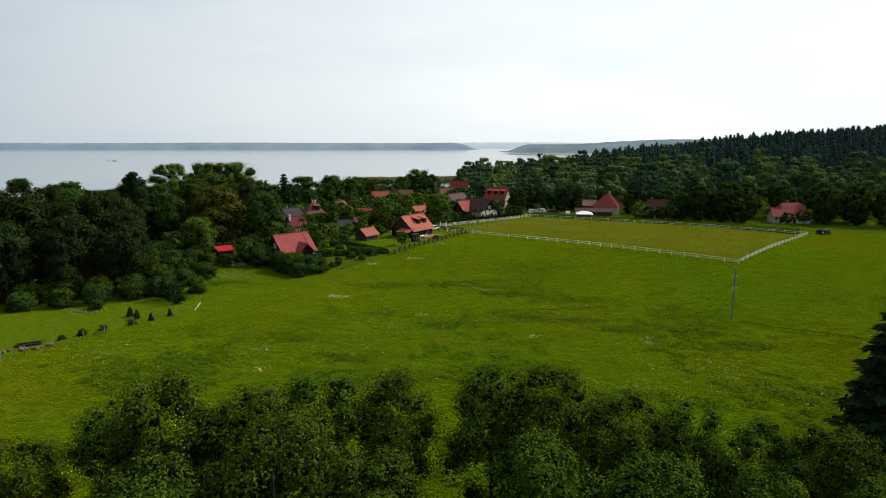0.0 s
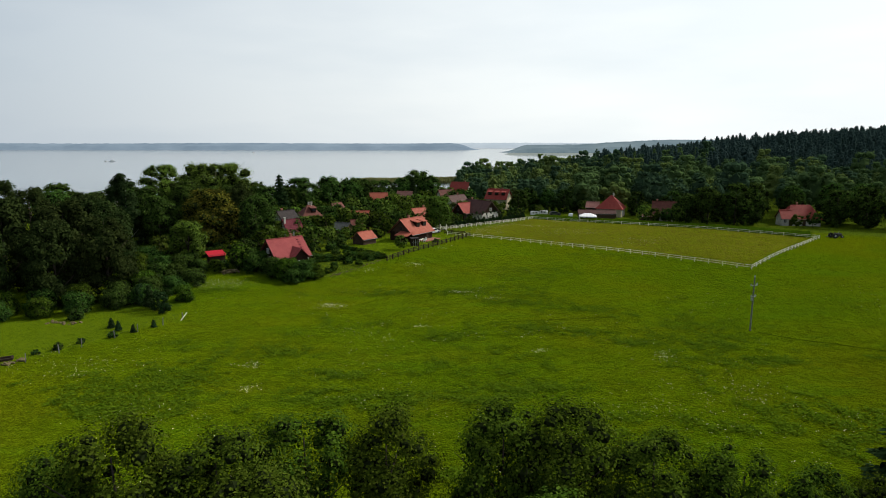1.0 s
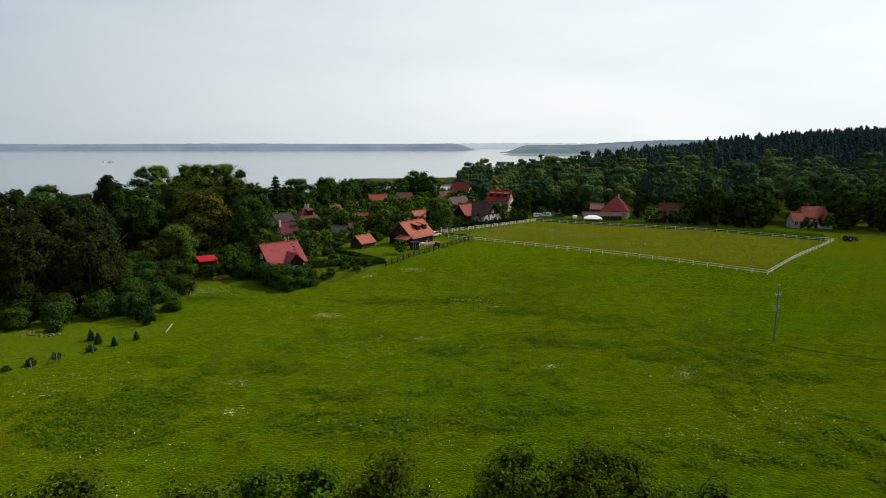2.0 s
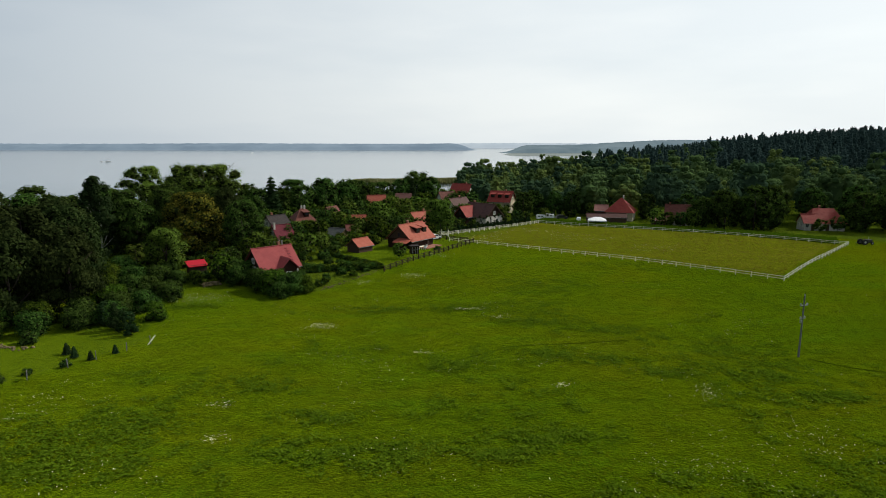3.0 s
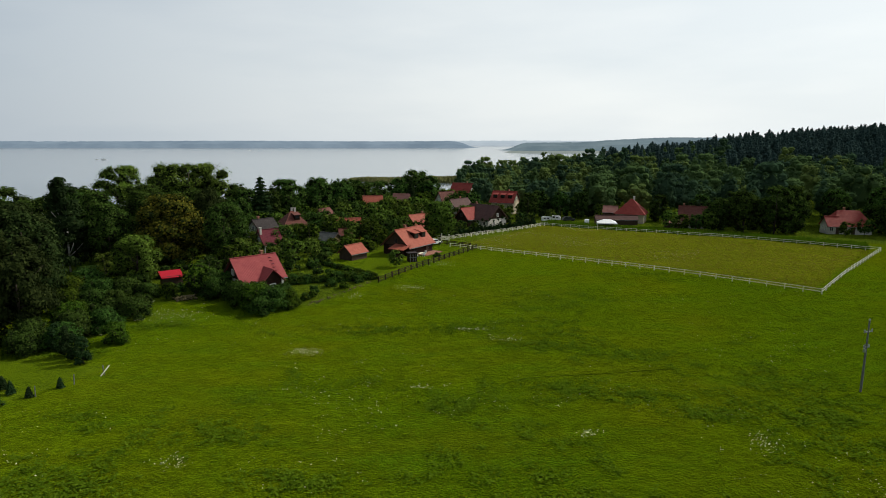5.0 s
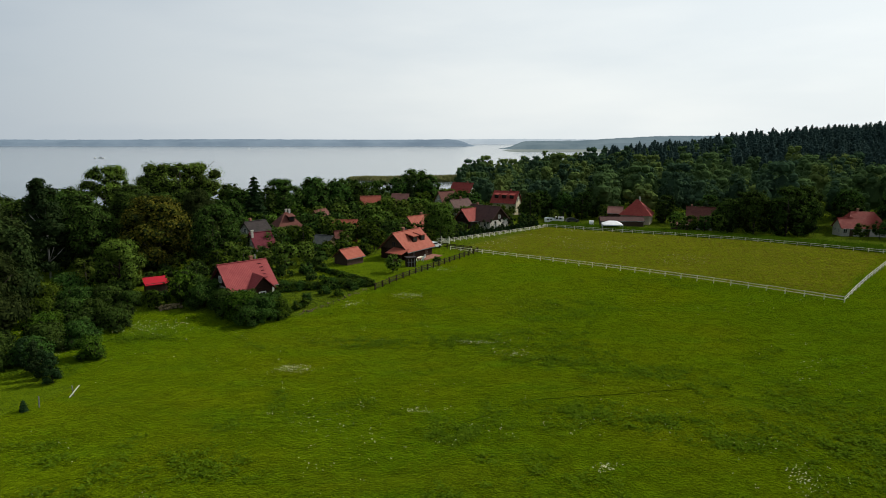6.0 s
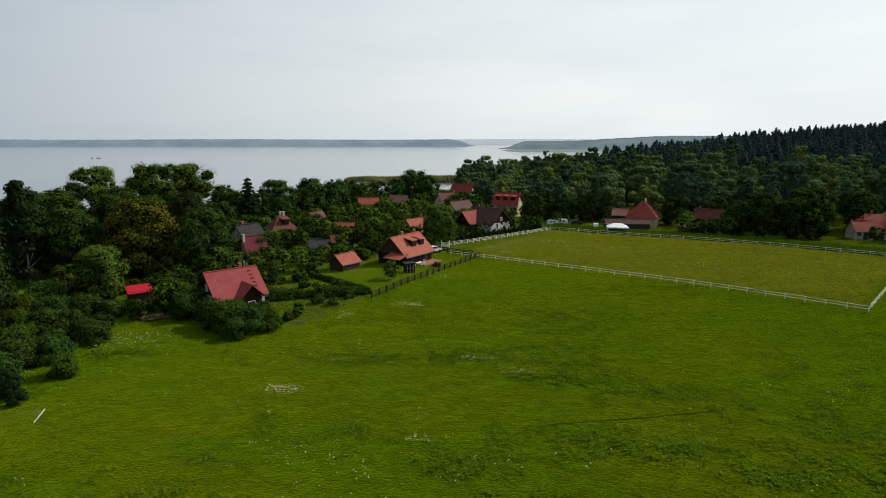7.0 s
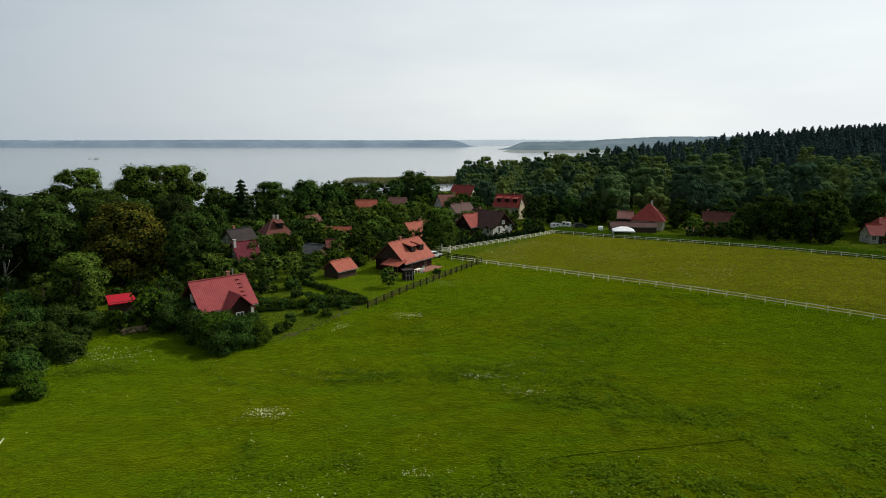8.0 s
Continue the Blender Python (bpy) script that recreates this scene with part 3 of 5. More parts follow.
def tree_kind(name, seed, h, w, base, lobes, count, size, material, bark, shape="round", lobe=0.2, r0=0.25, droop=0.0, label="", category="tree", limbs=6, group="", core=0.62):
    rng = np.random.default_rng(seed)
    top = thing(name, 0, 0, -500, 0, label, category, group)
    if shape == "spruce":
        cone = np.concatenate([spruce_leaves(rng, h, w, count, size), leaves([(0, 0, h * f, w * 0.50 * (1 - f), w * 0.50 * (1 - f), h * 0.13) for f in (0.12, 0.25, 0.38, 0.5, 0.62, 0.74, 0.85)], 900, size, rng)])
        me = foliage_mesh("crown", cone, material)
    else:
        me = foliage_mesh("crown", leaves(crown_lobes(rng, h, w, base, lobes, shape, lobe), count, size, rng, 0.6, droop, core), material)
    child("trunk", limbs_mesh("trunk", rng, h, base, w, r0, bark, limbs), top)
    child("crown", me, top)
    return top


PLACED = set()


def plant(kind, x, y, scale=1.0, yaw=None, wide=1.0, label="", group="", sink=0.0):
    """One more tree of a kind; the first use moves the pattern itself."""
    yaw = (x * 37.1 + y * 17.7) % 360 if yaw is None else yaw
    m = pose(x, y, float(gz(x, y)) - sink, 0, 0, yaw) @ Matrix.Diagonal((scale * wide, scale * wide, scale, 1))
    if kind.name not in PLACED:
        PLACED.add(kind.name)
        kind.matrix_basis = m
        ob = kind
    else:
        ob = copy_thing(kind, m @ Matrix.Diagonal([1 / s for s in kind.scale] + [1]))
    return tagged(ob, label, "", group)


# near trees below the camera, 10 to 13 m high
NEAR = [tree_kind("alder_tree", 20 + i, 12.0, 7.0 + 0.5 * i, 1.6, 75, 17000, 0.19, M["leaf_near"], M["bark"], "round", 0.14, 0.2, label="dark green leafy alder at the meadow's edge", group="trees at the meadow's near edge", core=0.42) for i in range(4)]
NEAR_SPRUCE = tree_kind("spruce_tree", 31, 20.0, 8.5, 1.5, 0, 9000, 0.75, M["needle"], M["bark"], "spruce", r0=0.3, label="tall dark spruce standing at the meadow's edge", limbs=0)
WILLOW = [tree_kind("willow_tree", 40 + i, 17.0, 11.0, 1.0, 66, 8600, 0.42, M["leaf_willow"], M["bark"], "round", 0.15, 0.35, 0.5, label="tall grey-green willow with hanging foliage", group="tall trees beside the lawn") for i in range(3)]
OAK = [tree_kind("lime_tree", 50 + i, 14.0, 11.0, 1.4, 85, 8200, 0.40, M["leaf"], M["bark"], "round", 0.135, 0.32, label="full-crowned dark green lime tree among the gardens", group="village trees") for i in range(3)]
FAR_OAK = [tree_kind("lime_tree", 55 + i, 14.0, 11.0, 0.6, 60, 3000, 0.66, M["leaf"], M["bark"], "round", 0.145, 0.32, label="full-crowned dark green lime tree near the lake shore", group="village trees", limbs=4) for i in range(3)]
UMBRELLA = tree_kind("maple_tree", 60, 20.0, 21.0, 8.0, 130, 14000, 0.46, M["leaf_bright"], M["bark"], "umbrella", 0.10, 0.4, label="tall spreading maple with an open rounded crown", core=0.7)
AUTUMN = tree_kind("chestnut_tree", 61, 13.0, 11.5, 1.2, 90, 10500, 0.42, M["leaf_autumn"], M["bark"], "round", 0.13, 0.35, label="horse chestnut with yellowing and brown autumn leaves")
BRIGHT = tree_kind("walnut_tree", 62, 9.5, 8.5, 0.9, 70, 8500, 0.34, M["leaf_bright"], M["bark"], "round", 0.135, 0.2, label="round fresh green walnut tree by the gardens")
LIME = tree_kind("lime_tree", 65, 19.6, 14.5, 3.0, 120, 13000, 0.44, M["leaf_bright"], M["bark"], "round", 0.105, 0.4, label="tall lime tree with sunlit yellow-green top")
POPLAR = tree_kind("larch_tree", 63, 19.0, 9.5, 1.5, 90, 9000, 0.42, M["needle"], M["birch"], "column", 0.13, 0.25, 0.3, label="tall dark larch with a pointed crown and pale trunk")
SPRUCE = tree_kind("spruce_tree", 64, 14.0, 6.2, 1.0, 0, 4600, 0.7, M["needle"], M["bark"], "spruce", r0=0.2, label="dark pointed spruce rising above the gardens", limbs=0)
FRUIT = [tree_kind("fruit_tree", 70 + i, 5.0, 5.0, 1.0, 24, 820, 0.42, M[("leaf", "leaf_near", "leaf_bright")[i]], M["bark"], "round", 0.16, 0.12, label="low leafy fruit tree in a village garden", group="garden trees", limbs=4) for i in range(3)]
BUSH = [tree_kind("bush", 80 + i, 2.6, 3.8, 0.2, 18, 620, 0.40, M["leaf" if i else "leaf_near"], M["bark"], "bush", 0.2, 0.08, label="dense dark green bush", category="bush", group="garden bushes", limbs=3) for i in range(3)]
BIG_BUSH = [tree_kind("large_shrub", 85 + i, 4.0, 6.0, 0.3, 44, 4200, 0.28, M["leaf" if i else "leaf_near"], M["bark"], "bush", 0.16, 0.1, label="large dense dark green shrub at the meadow's edge", category="shrub", group="large shrubs", limbs=4) for i in range(3)]


def shrub(k, x, y, s):
    return plant(BIG_BUSH[k], x, y, s * 0.65) if s > 1.05 else plant(BUSH[k], x, y, s)


THUJA = tree_kind("thuja", 90, 2.8, 1.3, 0.1, 12, 420, 0.26, M["needle"], M["bark"], "column", 0.26, 0.06, label="clipped narrow dark green thuja in a hedge row", category="shrub", group="thuja hedge", limbs=2)
YOUNG = tree_kind("young_conifer", 91, 1.7, 1.2, 0.1, 0, 420, 0.3, M["needle"], M["bark"], "spruce", r0=0.04, label="small planted conifer by the lawn fence", category="shrub", group="small garden conifers", limbs=0)
CONIFER = tree_kind("garden_conifer", 92, 4.0, 2.6, 0.2, 26, 1700, 0.22, M["needle"], M["bark"], "column", 0.17, 0.07, label="dense dark conifer beside the lawn", category="tree", group="conifers by the lawn", limbs=2)
# the near row
for k, x, y, s in ((0, -8.4, 36.4, 1.0), (1, -3.9, 37.6, 0.98), (2, 3.3, 37.4, 0.98), (3, 7.2, 37.0, 1.0), (1, -17.5, 33.0, 1.08), (2, -21.5, 35.0, 0.88), (3, -12.6, 34.2, 0.98), (0, 11.9, 35.6, 0.93),
                   (2, 16.4, 35.0, 0.86), (1, 20.5, 34.0, 0.80), (3, 24.5, 33.0, 0.82), (0, -25.5, 31.0, 0.85), (3, -9.5, 29.0, 1.02), (2, -4.2, 28.5, 0.88), (1, 5.4, 28.0, 0.97),
                   (2, -15.5, 26.5, 0.92), (3, 11.5, 27.5, 0.88), (0, 17.5, 27.0, 0.86), (1, 23.5, 26.5, 0.84)):
    plant(NEAR[k], x, y, s)
plant(NEAR_SPRUCE, 38.5, 47.0, 0.80, wide=1.25)
# the tall group beside the lawn
for k, x, y, s in ((0, -84, 100, 0.84), (1, -75, 98.5, 0.83), (2, -66, 103, 0.87), (0, -59.5, 107.5, 0.86), (1, -70, 113, 1.0), (2, -81, 112, 1.05), (0, -66.0, 119.0, 0.97), (1, -93, 106, 0.88), (2, -95, 121, 1.05), (0, -85, 126, 1.05), (1, -104, 113, 1.0), (2, -73, 127, 1.0), (1, -112, 128, 1.08), (0, -100, 138, 1.05)):
    plant(WILLOW[k], x, y, s)
plant(POPLAR, -75.5, 145, 1.0)
plant(POPLAR, -80.0, 150, 0.9)
plant(LIME, -84.0, 183, 1.0)
plant(UMBRELLA, -80.0, 215, 1.0, wide=1.15)
plant(AUTUMN, -58.0, 153, 1.12, wide=1.15)
plant(OAK[1], -66.5, 160, 1.08)
plant(OAK[2], -72, 170, 1.12)
plant(OAK[1], -47.0, 152.5, 0.93, wide=0.95)
for k, x, y, s in ((0, -70, 150, 0.95), (1, -64.5, 168, 1.0), (2, -78, 160, 1.05), (0, -87, 152, 1.0), (1, -93, 146, 1.05), (2, -58, 170, 0.9), (0, -52, 176, 0.85), (1, -76, 180, 1.0), (2, -88, 170, 1.0), (2, -66, 195, 0.9)):
    plant(OAK[k], x, y, s)
plant(WILLOW[1], -55.0, 166.5, 0.88, wide=0.92, label="soft grey-brown willow with thin hanging foliage")
plant(OAK[2], -62, 178, 1.0)
plant(BRIGHT, -56.4, 134.0, 1.0, wide=0.98)
plant(FRUIT[1], -44.2, 129.2, 1.2)
plant(FRUIT[0], -45.5, 139.5, 0.9)
plant(SPRUCE, -57.4, 214, 1.17, wide=1.2)
for k, x, y, s in ((0, -63, 219, 0.86), (1, -55, 238, 0.98), (2, -47, 246, 1.0), (0, -40, 256, 0.98), (1, -60, 250, 0.95), (2, -33, 262, 0.86), (0, -71, 232, 0.92), (1, -82, 225, 0.95), (2, -94, 215, 0.95), (0, -106, 205, 0.98),
                   (1, -95, 180, 0.98), (2, -105, 165, 0.98), (0, -92, 160, 0.95), (1, -116, 185, 1.0), (2, -22, 325, 1.12), (0, -14, 332, 1.38), (1, -31, 322, 1.0), (2, -8, 326, 1.2), (0, -41, 318, 0.9), (1, -25, 282, 0.62),
                   (1, -51, 228, 0.88), (2, -44, 237, 0.95), (0, -37, 243, 0.92), (1, -30, 251, 0.88), (0, -48, 254, 1.02), (2, -37, 268, 1.0), (1, -28, 273, 0.9), (0, -57, 226, 0.8)):
    plant(FAR_OAK[k], x, y, s, wide=1.12)
for k, x, y, s in ((2, -31.0, 186.0, 1.3), (1, -26.5, 184.0, 1.2), (0, -23.0, 184.5, 0.9), (0, -35.0, 200.0, 1.35), (1, -38.5, 184.0, 0.9), (2, -19.0, 196.0, 1.25), (0, -14.5, 189.0, 1.05), (1, -12.5, 205.0, 1.3), (2, -22.0, 215.0, 1.5), (0, -30.0, 222.0, 1.5)):
    plant(FRUIT[k], x, y, s)
plant(BRIGHT, -1.6, 187.0, 1.06, wide=1.08, label="broad lime tree turning yellow-green beside the log house")
plant(SPRUCE, -13.5, 268, 1.0)
# shrubs along the meadow's edge
for k, x, y, s in ((0, -31.8, 122.5, 1.55), (1, -28.6, 122.0, 1.45), (2, -34.8, 124.5, 1.5), (0, -26.4, 123.0, 1.15), (1, -30.0, 119.6, 1.1), (2, -28.0, 125.3, 1.25), (1, -32.0, 125.6, 1.35), (1, -36.5, 127.5, 1.2), (2, -40.5, 129.5, 1.1), (0, -47.5, 127.5, 0.8), (1, -50.5, 123.5, 0.85), (2, -53.5, 119.0, 1.0), (0, -57.5, 117.0, 1.1)):
    shrub(k, x, y, s)
for k, x, y, s in ((1, -24.0, 131.0, 0.55), (2, -21.5, 134.5, 0.6), (0, -19.0, 133.5, 0.5), (1, -17.0, 137.0, 0.6), (2, -22.5, 139.0, 0.8), (0, -19.5, 141.5, 0.75), (1, -25.5, 143.0, 0.7), (2, -28.0, 138.0, 0.6), (0, -15.5, 141.0, 0.5), (1, -27.5, 148.5, 0.9), (2, -31.5, 146.0, 0.95), (0, -23.5, 128.0, 0.5), (1, -39.8, 127.8, 1.5), (2, -42.5, 131.0, 1.6), (1, -45.0, 134.5, 1.5), (2, -38.5, 131.5, 1.5), (0, -49.3, 130.2, 0.8), (1, -54.5, 122.5, 1.2), (2, -57.5, 121.0, 1.4), (0, -61.0, 120.0, 1.5), (1, -59.0, 125.5, 1.6), (2, -55.0, 127.0, 1.5), (0, -63.5, 125.0, 1.7), (2, -52.0, 127.5, 1.1), (1, -64.0, 131.0, 1.8), (1, -47.6, 131.0, 0.7), (2, -51.8, 130.0, 0.75)):
    shrub(k, x, y, s)
for k, x, y, s in ((1, -52.0, 104.5, 1.3), (2, -55.5, 102.0, 1.25), (2, -60.0, 98.5, 1.35), (0, -64.5, 96.5, 1.2), (1, -58.0, 95.0, 0.7), (2, -70.0, 94.0, 1.2), (0, -46.0, 106.0, 1.1), (1, -50.0, 111.0, 1.3), (2, -75.0, 91.5, 1.1), (0, -61.0, 72.5, 0.9), (1, -52.5, 115.5, 1.0), (2, -66.5, 100.0, 1.5), (0, -71.5, 97.5, 1.45), (1, -77.5, 95.5, 1.5), (2, -82.0, 94.0, 1.4), (0, -62.0, 102.5, 1.5), (1, -57.0, 105.5, 1.45), (2, -53.0, 108.5, 1.5), (0, -88.0, 95.0, 1.4), (1, -48.5, 117.5, 1.2), (2, -51.0, 119.5, 1.1), (0, -56.0, 112.5, 1.5)):
    shrub(k, x, y, s)
for x, y, s in ((-52.0, 81.0, 1.1), (-50.6, 83.6, 0.9), (-47.5, 86.0, 1.0), (-48.5, 89.5, 0.95), (-45.8, 88.5, 0.8), (-44.0, 91.0, 0.8), (-53.8, 79.0, 0.8), (-50.2, 90.7, 1.0)):
    plant(YOUNG if y > 88 else BUSH[1], x, y, s * (0.8 if y > 88 else 0.36))
for x, y, s in ((-52.0, 103.0, 0.95), (-49.4, 101.0, 1.0), (-47.4, 99.6, 0.85), (-45.6, 98.2, 0.9)):
    plant(CONIFER, x, y, s)
plant(FRUIT[2], -10.6, 148.8, 0.72, label="small leafy tree on the mown lawn")
for i in range(46):
    f, g = (i * 0.618) % 1.0, (i * 0.383) % 1.0
    x, y = -24.5 + 11.0 * f - 8.0 * g, 126.5 + 12.5 * f + 9.0 * g
    if y < 152 and (x + 12.7) * -0.857 + (y - 137.2) * 0.515 > 1.2:
        plant(BUSH[i % 3], x, y, 0.42 + 0.38 * ((i * 0.77) % 1.0))
# thuja rows by the white fence and by the lawn
for i in range(22):
    plant(THUJA, 1.5 + i * 1.3, 191.5 + i * 1.42, 1.2 + 0.4 * ((i * 7) % 5) / 5, group="thuja hedge along the paddock fence")
for i in range(17):
    plant(BUSH[i % 3], -26.0 + i * 0.76, 151.0 - i * 0.70, 0.42, label="low dark clipped hedge bush along the lawn", group="low hedge along the lawn")
# small garden trees scattered through the village, clear of the houses
HOUSE_SPOTS = [(-9, 166), (-34.8, 132), (-20.5, 157), (-46, 174), (-43, 167), (-42, 193), (-26, 188), (-9, 198), (12, 218), (2, 228), (24, 262), (8, 300), (-3, 285), (-26, 243), (-16.5, 257), (62, 228), (55, 221), (78, 215), (118, 203), (111, 202), (-31, 175), (-50, 136), (71, 214), (-36.5, 205)]
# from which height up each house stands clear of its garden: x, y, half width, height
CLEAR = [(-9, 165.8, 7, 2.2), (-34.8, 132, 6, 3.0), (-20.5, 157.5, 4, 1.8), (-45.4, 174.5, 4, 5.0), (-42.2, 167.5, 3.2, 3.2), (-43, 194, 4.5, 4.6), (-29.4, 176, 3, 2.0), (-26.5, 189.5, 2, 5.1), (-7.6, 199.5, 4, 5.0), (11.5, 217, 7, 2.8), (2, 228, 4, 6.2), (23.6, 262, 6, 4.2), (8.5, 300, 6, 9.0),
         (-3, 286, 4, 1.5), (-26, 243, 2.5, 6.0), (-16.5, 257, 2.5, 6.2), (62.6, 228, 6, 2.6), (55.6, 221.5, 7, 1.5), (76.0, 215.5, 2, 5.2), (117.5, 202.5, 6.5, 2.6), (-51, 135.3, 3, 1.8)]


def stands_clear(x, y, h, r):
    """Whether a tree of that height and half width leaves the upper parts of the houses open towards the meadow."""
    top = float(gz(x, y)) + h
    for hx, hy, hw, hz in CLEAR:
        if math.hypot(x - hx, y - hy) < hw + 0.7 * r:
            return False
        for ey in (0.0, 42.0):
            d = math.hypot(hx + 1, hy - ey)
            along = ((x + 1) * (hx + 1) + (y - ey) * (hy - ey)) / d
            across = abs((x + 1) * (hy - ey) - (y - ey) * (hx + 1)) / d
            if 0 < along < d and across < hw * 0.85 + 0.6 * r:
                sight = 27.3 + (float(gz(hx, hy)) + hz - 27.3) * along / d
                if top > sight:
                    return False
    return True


rng_g = np.random.default_rng(5)
made = []
for _ in range(6000):
    x, y = rng_g.uniform(-66, 22), rng_g.uniform(124, 305)
    if (x + 12.7) * -0.857 + (y - 137.2) * 0.515 < (19.5 if y < 180 and x > -28 else 1.5) or y < 127 - 0.12 * x - 3:
        continue
    if (x - 1) * 0.845 - (y - 184) * 0.535 > -2 or (x < -58 and y > 190):
        continue
    k = int(rng_g.integers(0, 3))
    tall = rng_g.uniform() < (0.55 if y < 200 else 0.8)
    s = rng_g.uniform(0.7, 1.3) * (1.0 if y < 215 else 1.35)
    h, r = (5.0 * s, 2.5 * s) if tall else (2.6 * s, 1.9 * s)
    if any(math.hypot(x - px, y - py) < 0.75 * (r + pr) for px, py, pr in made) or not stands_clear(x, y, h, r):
        continue
    made.append((x, y, r))
    plant(FRUIT[k] if tall else BUSH[k], x, y, s)
    if len(made) >= 250:
        break
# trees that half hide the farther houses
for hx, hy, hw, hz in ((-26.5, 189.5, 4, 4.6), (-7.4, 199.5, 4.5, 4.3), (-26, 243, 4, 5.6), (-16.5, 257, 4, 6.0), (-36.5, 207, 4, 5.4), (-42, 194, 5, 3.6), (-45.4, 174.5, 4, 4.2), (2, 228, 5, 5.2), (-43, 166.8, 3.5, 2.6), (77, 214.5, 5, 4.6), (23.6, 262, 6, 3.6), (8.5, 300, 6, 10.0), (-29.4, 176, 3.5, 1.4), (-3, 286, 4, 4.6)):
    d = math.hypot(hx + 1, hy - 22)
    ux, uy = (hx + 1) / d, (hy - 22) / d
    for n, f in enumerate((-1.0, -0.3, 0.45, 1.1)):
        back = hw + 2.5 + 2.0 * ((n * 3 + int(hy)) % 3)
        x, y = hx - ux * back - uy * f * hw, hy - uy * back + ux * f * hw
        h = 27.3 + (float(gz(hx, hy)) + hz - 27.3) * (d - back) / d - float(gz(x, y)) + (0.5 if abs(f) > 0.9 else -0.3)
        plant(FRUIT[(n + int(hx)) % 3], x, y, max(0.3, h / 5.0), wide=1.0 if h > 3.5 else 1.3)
# trees at the foot of the wood and round the paddock's far side
for k, x, y, s in ((0, 88, 203, 0.92), (1, 95, 199, 0.98), (2, 101, 202, 0.90), (0, 82, 206, 0.72), (1, 127, 197, 0.85), (2, 134, 193, 0.95), (0, 142, 190, 0.9), (1, 150, 188, 0.9), (2, 131, 205, 1.0), (0, 122, 214, 0.9), (1, 110, 216, 0.95), (2, 140, 203, 1.0)):
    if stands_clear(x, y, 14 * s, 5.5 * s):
        plant(FAR_OAK[k], x, y, s, label="dark broadleaf tree at the foot of the wood", group="trees along the wood's foot")
for k, x, y, s in ((0, 24, 230, 0.62), (1, 29, 236, 0.66), (2, 34, 242, 0.70), (0, 41, 240, 0.68), (1, 47, 238, 0.66), (2, 52, 243, 0.75), (0, 68, 233, 0.72), (1, 72, 228, 0.66), (2, 21, 240, 0.7), (0, 15, 244, 0.62), (1, 83, 222, 0.7), (2, 91, 218, 0.8), (0, 158, 186, 0.9), (1, 166, 183, 0.95)):
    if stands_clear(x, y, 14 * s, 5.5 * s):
        plant(FAR_OAK[k], x, y, s, label="dark broadleaf tree at the foot of the wood", group="trees along the wood's foot")
for k, x, y, s in ((2, 28, 223, 0.7), (0, 24.5, 219, 0.9), (1, 113.2, 195.0, 0.85), (0, 117.8, 194.0, 0.98), (2, 55, 238, 1.0), (1, 75.8, 207.0, 0.95), (0, 80.0, 206.0, 1.4), (2, 84.5, 207.5, 1.1), (2, 36, 231, 0.75)):
    plant(FRUIT[k], x, y, s)

# the wood: broadleaf trees of several greens below, pines up the hill
rng_w = np.random.default_rng(11)
LOW = []
for i in range(10):
    h, w = 14.0 + 2.0 * (i % 3), (12.0, 10.0, 13.0, 7.5, 7.0, 11.0, 12.5, 9.5, 8.0, 11.5)[i]
    shape = ("round", "round", "round", "column", "column", "bush", "round", "round", "column", "round")[i]
    lobes_w = [q for q in crown_lobes(rng_w, h, w, 3.0, 22, shape, 0.18) if q[2] > 0.22 * h] + [(0, 0, h * 0.52, w * 0.36, w * 0.36, h * 0.36)]
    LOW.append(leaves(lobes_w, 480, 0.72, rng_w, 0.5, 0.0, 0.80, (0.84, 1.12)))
PINE = []
for i in range(6):
    w = (5.2, 6.4, 4.8, 6.0, 5.6, 6.8)[i]
    lobes_w = [(0, 0, 17 * f, w * a, w * a, 17 * t) for f, a, t in ((0.42, 0.42, 0.26), (0.62, 0.36, 0.22), (0.78, 0.27, 0.15), (0.90, 0.15, 0.09))]
    lobes_w += [(w * 0.36 * math.cos(k * 2.2 + i), w * 0.36 * math.sin(k * 2.2 + i), 17 * (0.5 + 0.08 * k), w * 0.2, w * 0.2, 1.4) for k in range(4)]
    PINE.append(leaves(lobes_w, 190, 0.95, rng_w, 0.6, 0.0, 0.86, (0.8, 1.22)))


def wood(name, pool, spots, material, label):
    chunks = []
    for x, y, s, k, a in spots:
        v = pool[k % len(pool)]
        c, sn = math.cos(a) * s, math.sin(a) * s
        chunks.append(np.stack([v[:, 0] * c - v[:, 1] * sn + x, v[:, 0] * sn + v[:, 1] * c + y, v[:, 2] * s + float(gz(x, y)) - 0.5], 1))
    ob = new(name, foliage_mesh(name, np.concatenate(chunks), material, 0))
    return tagged(ob, label, "wood", kind="stuff")


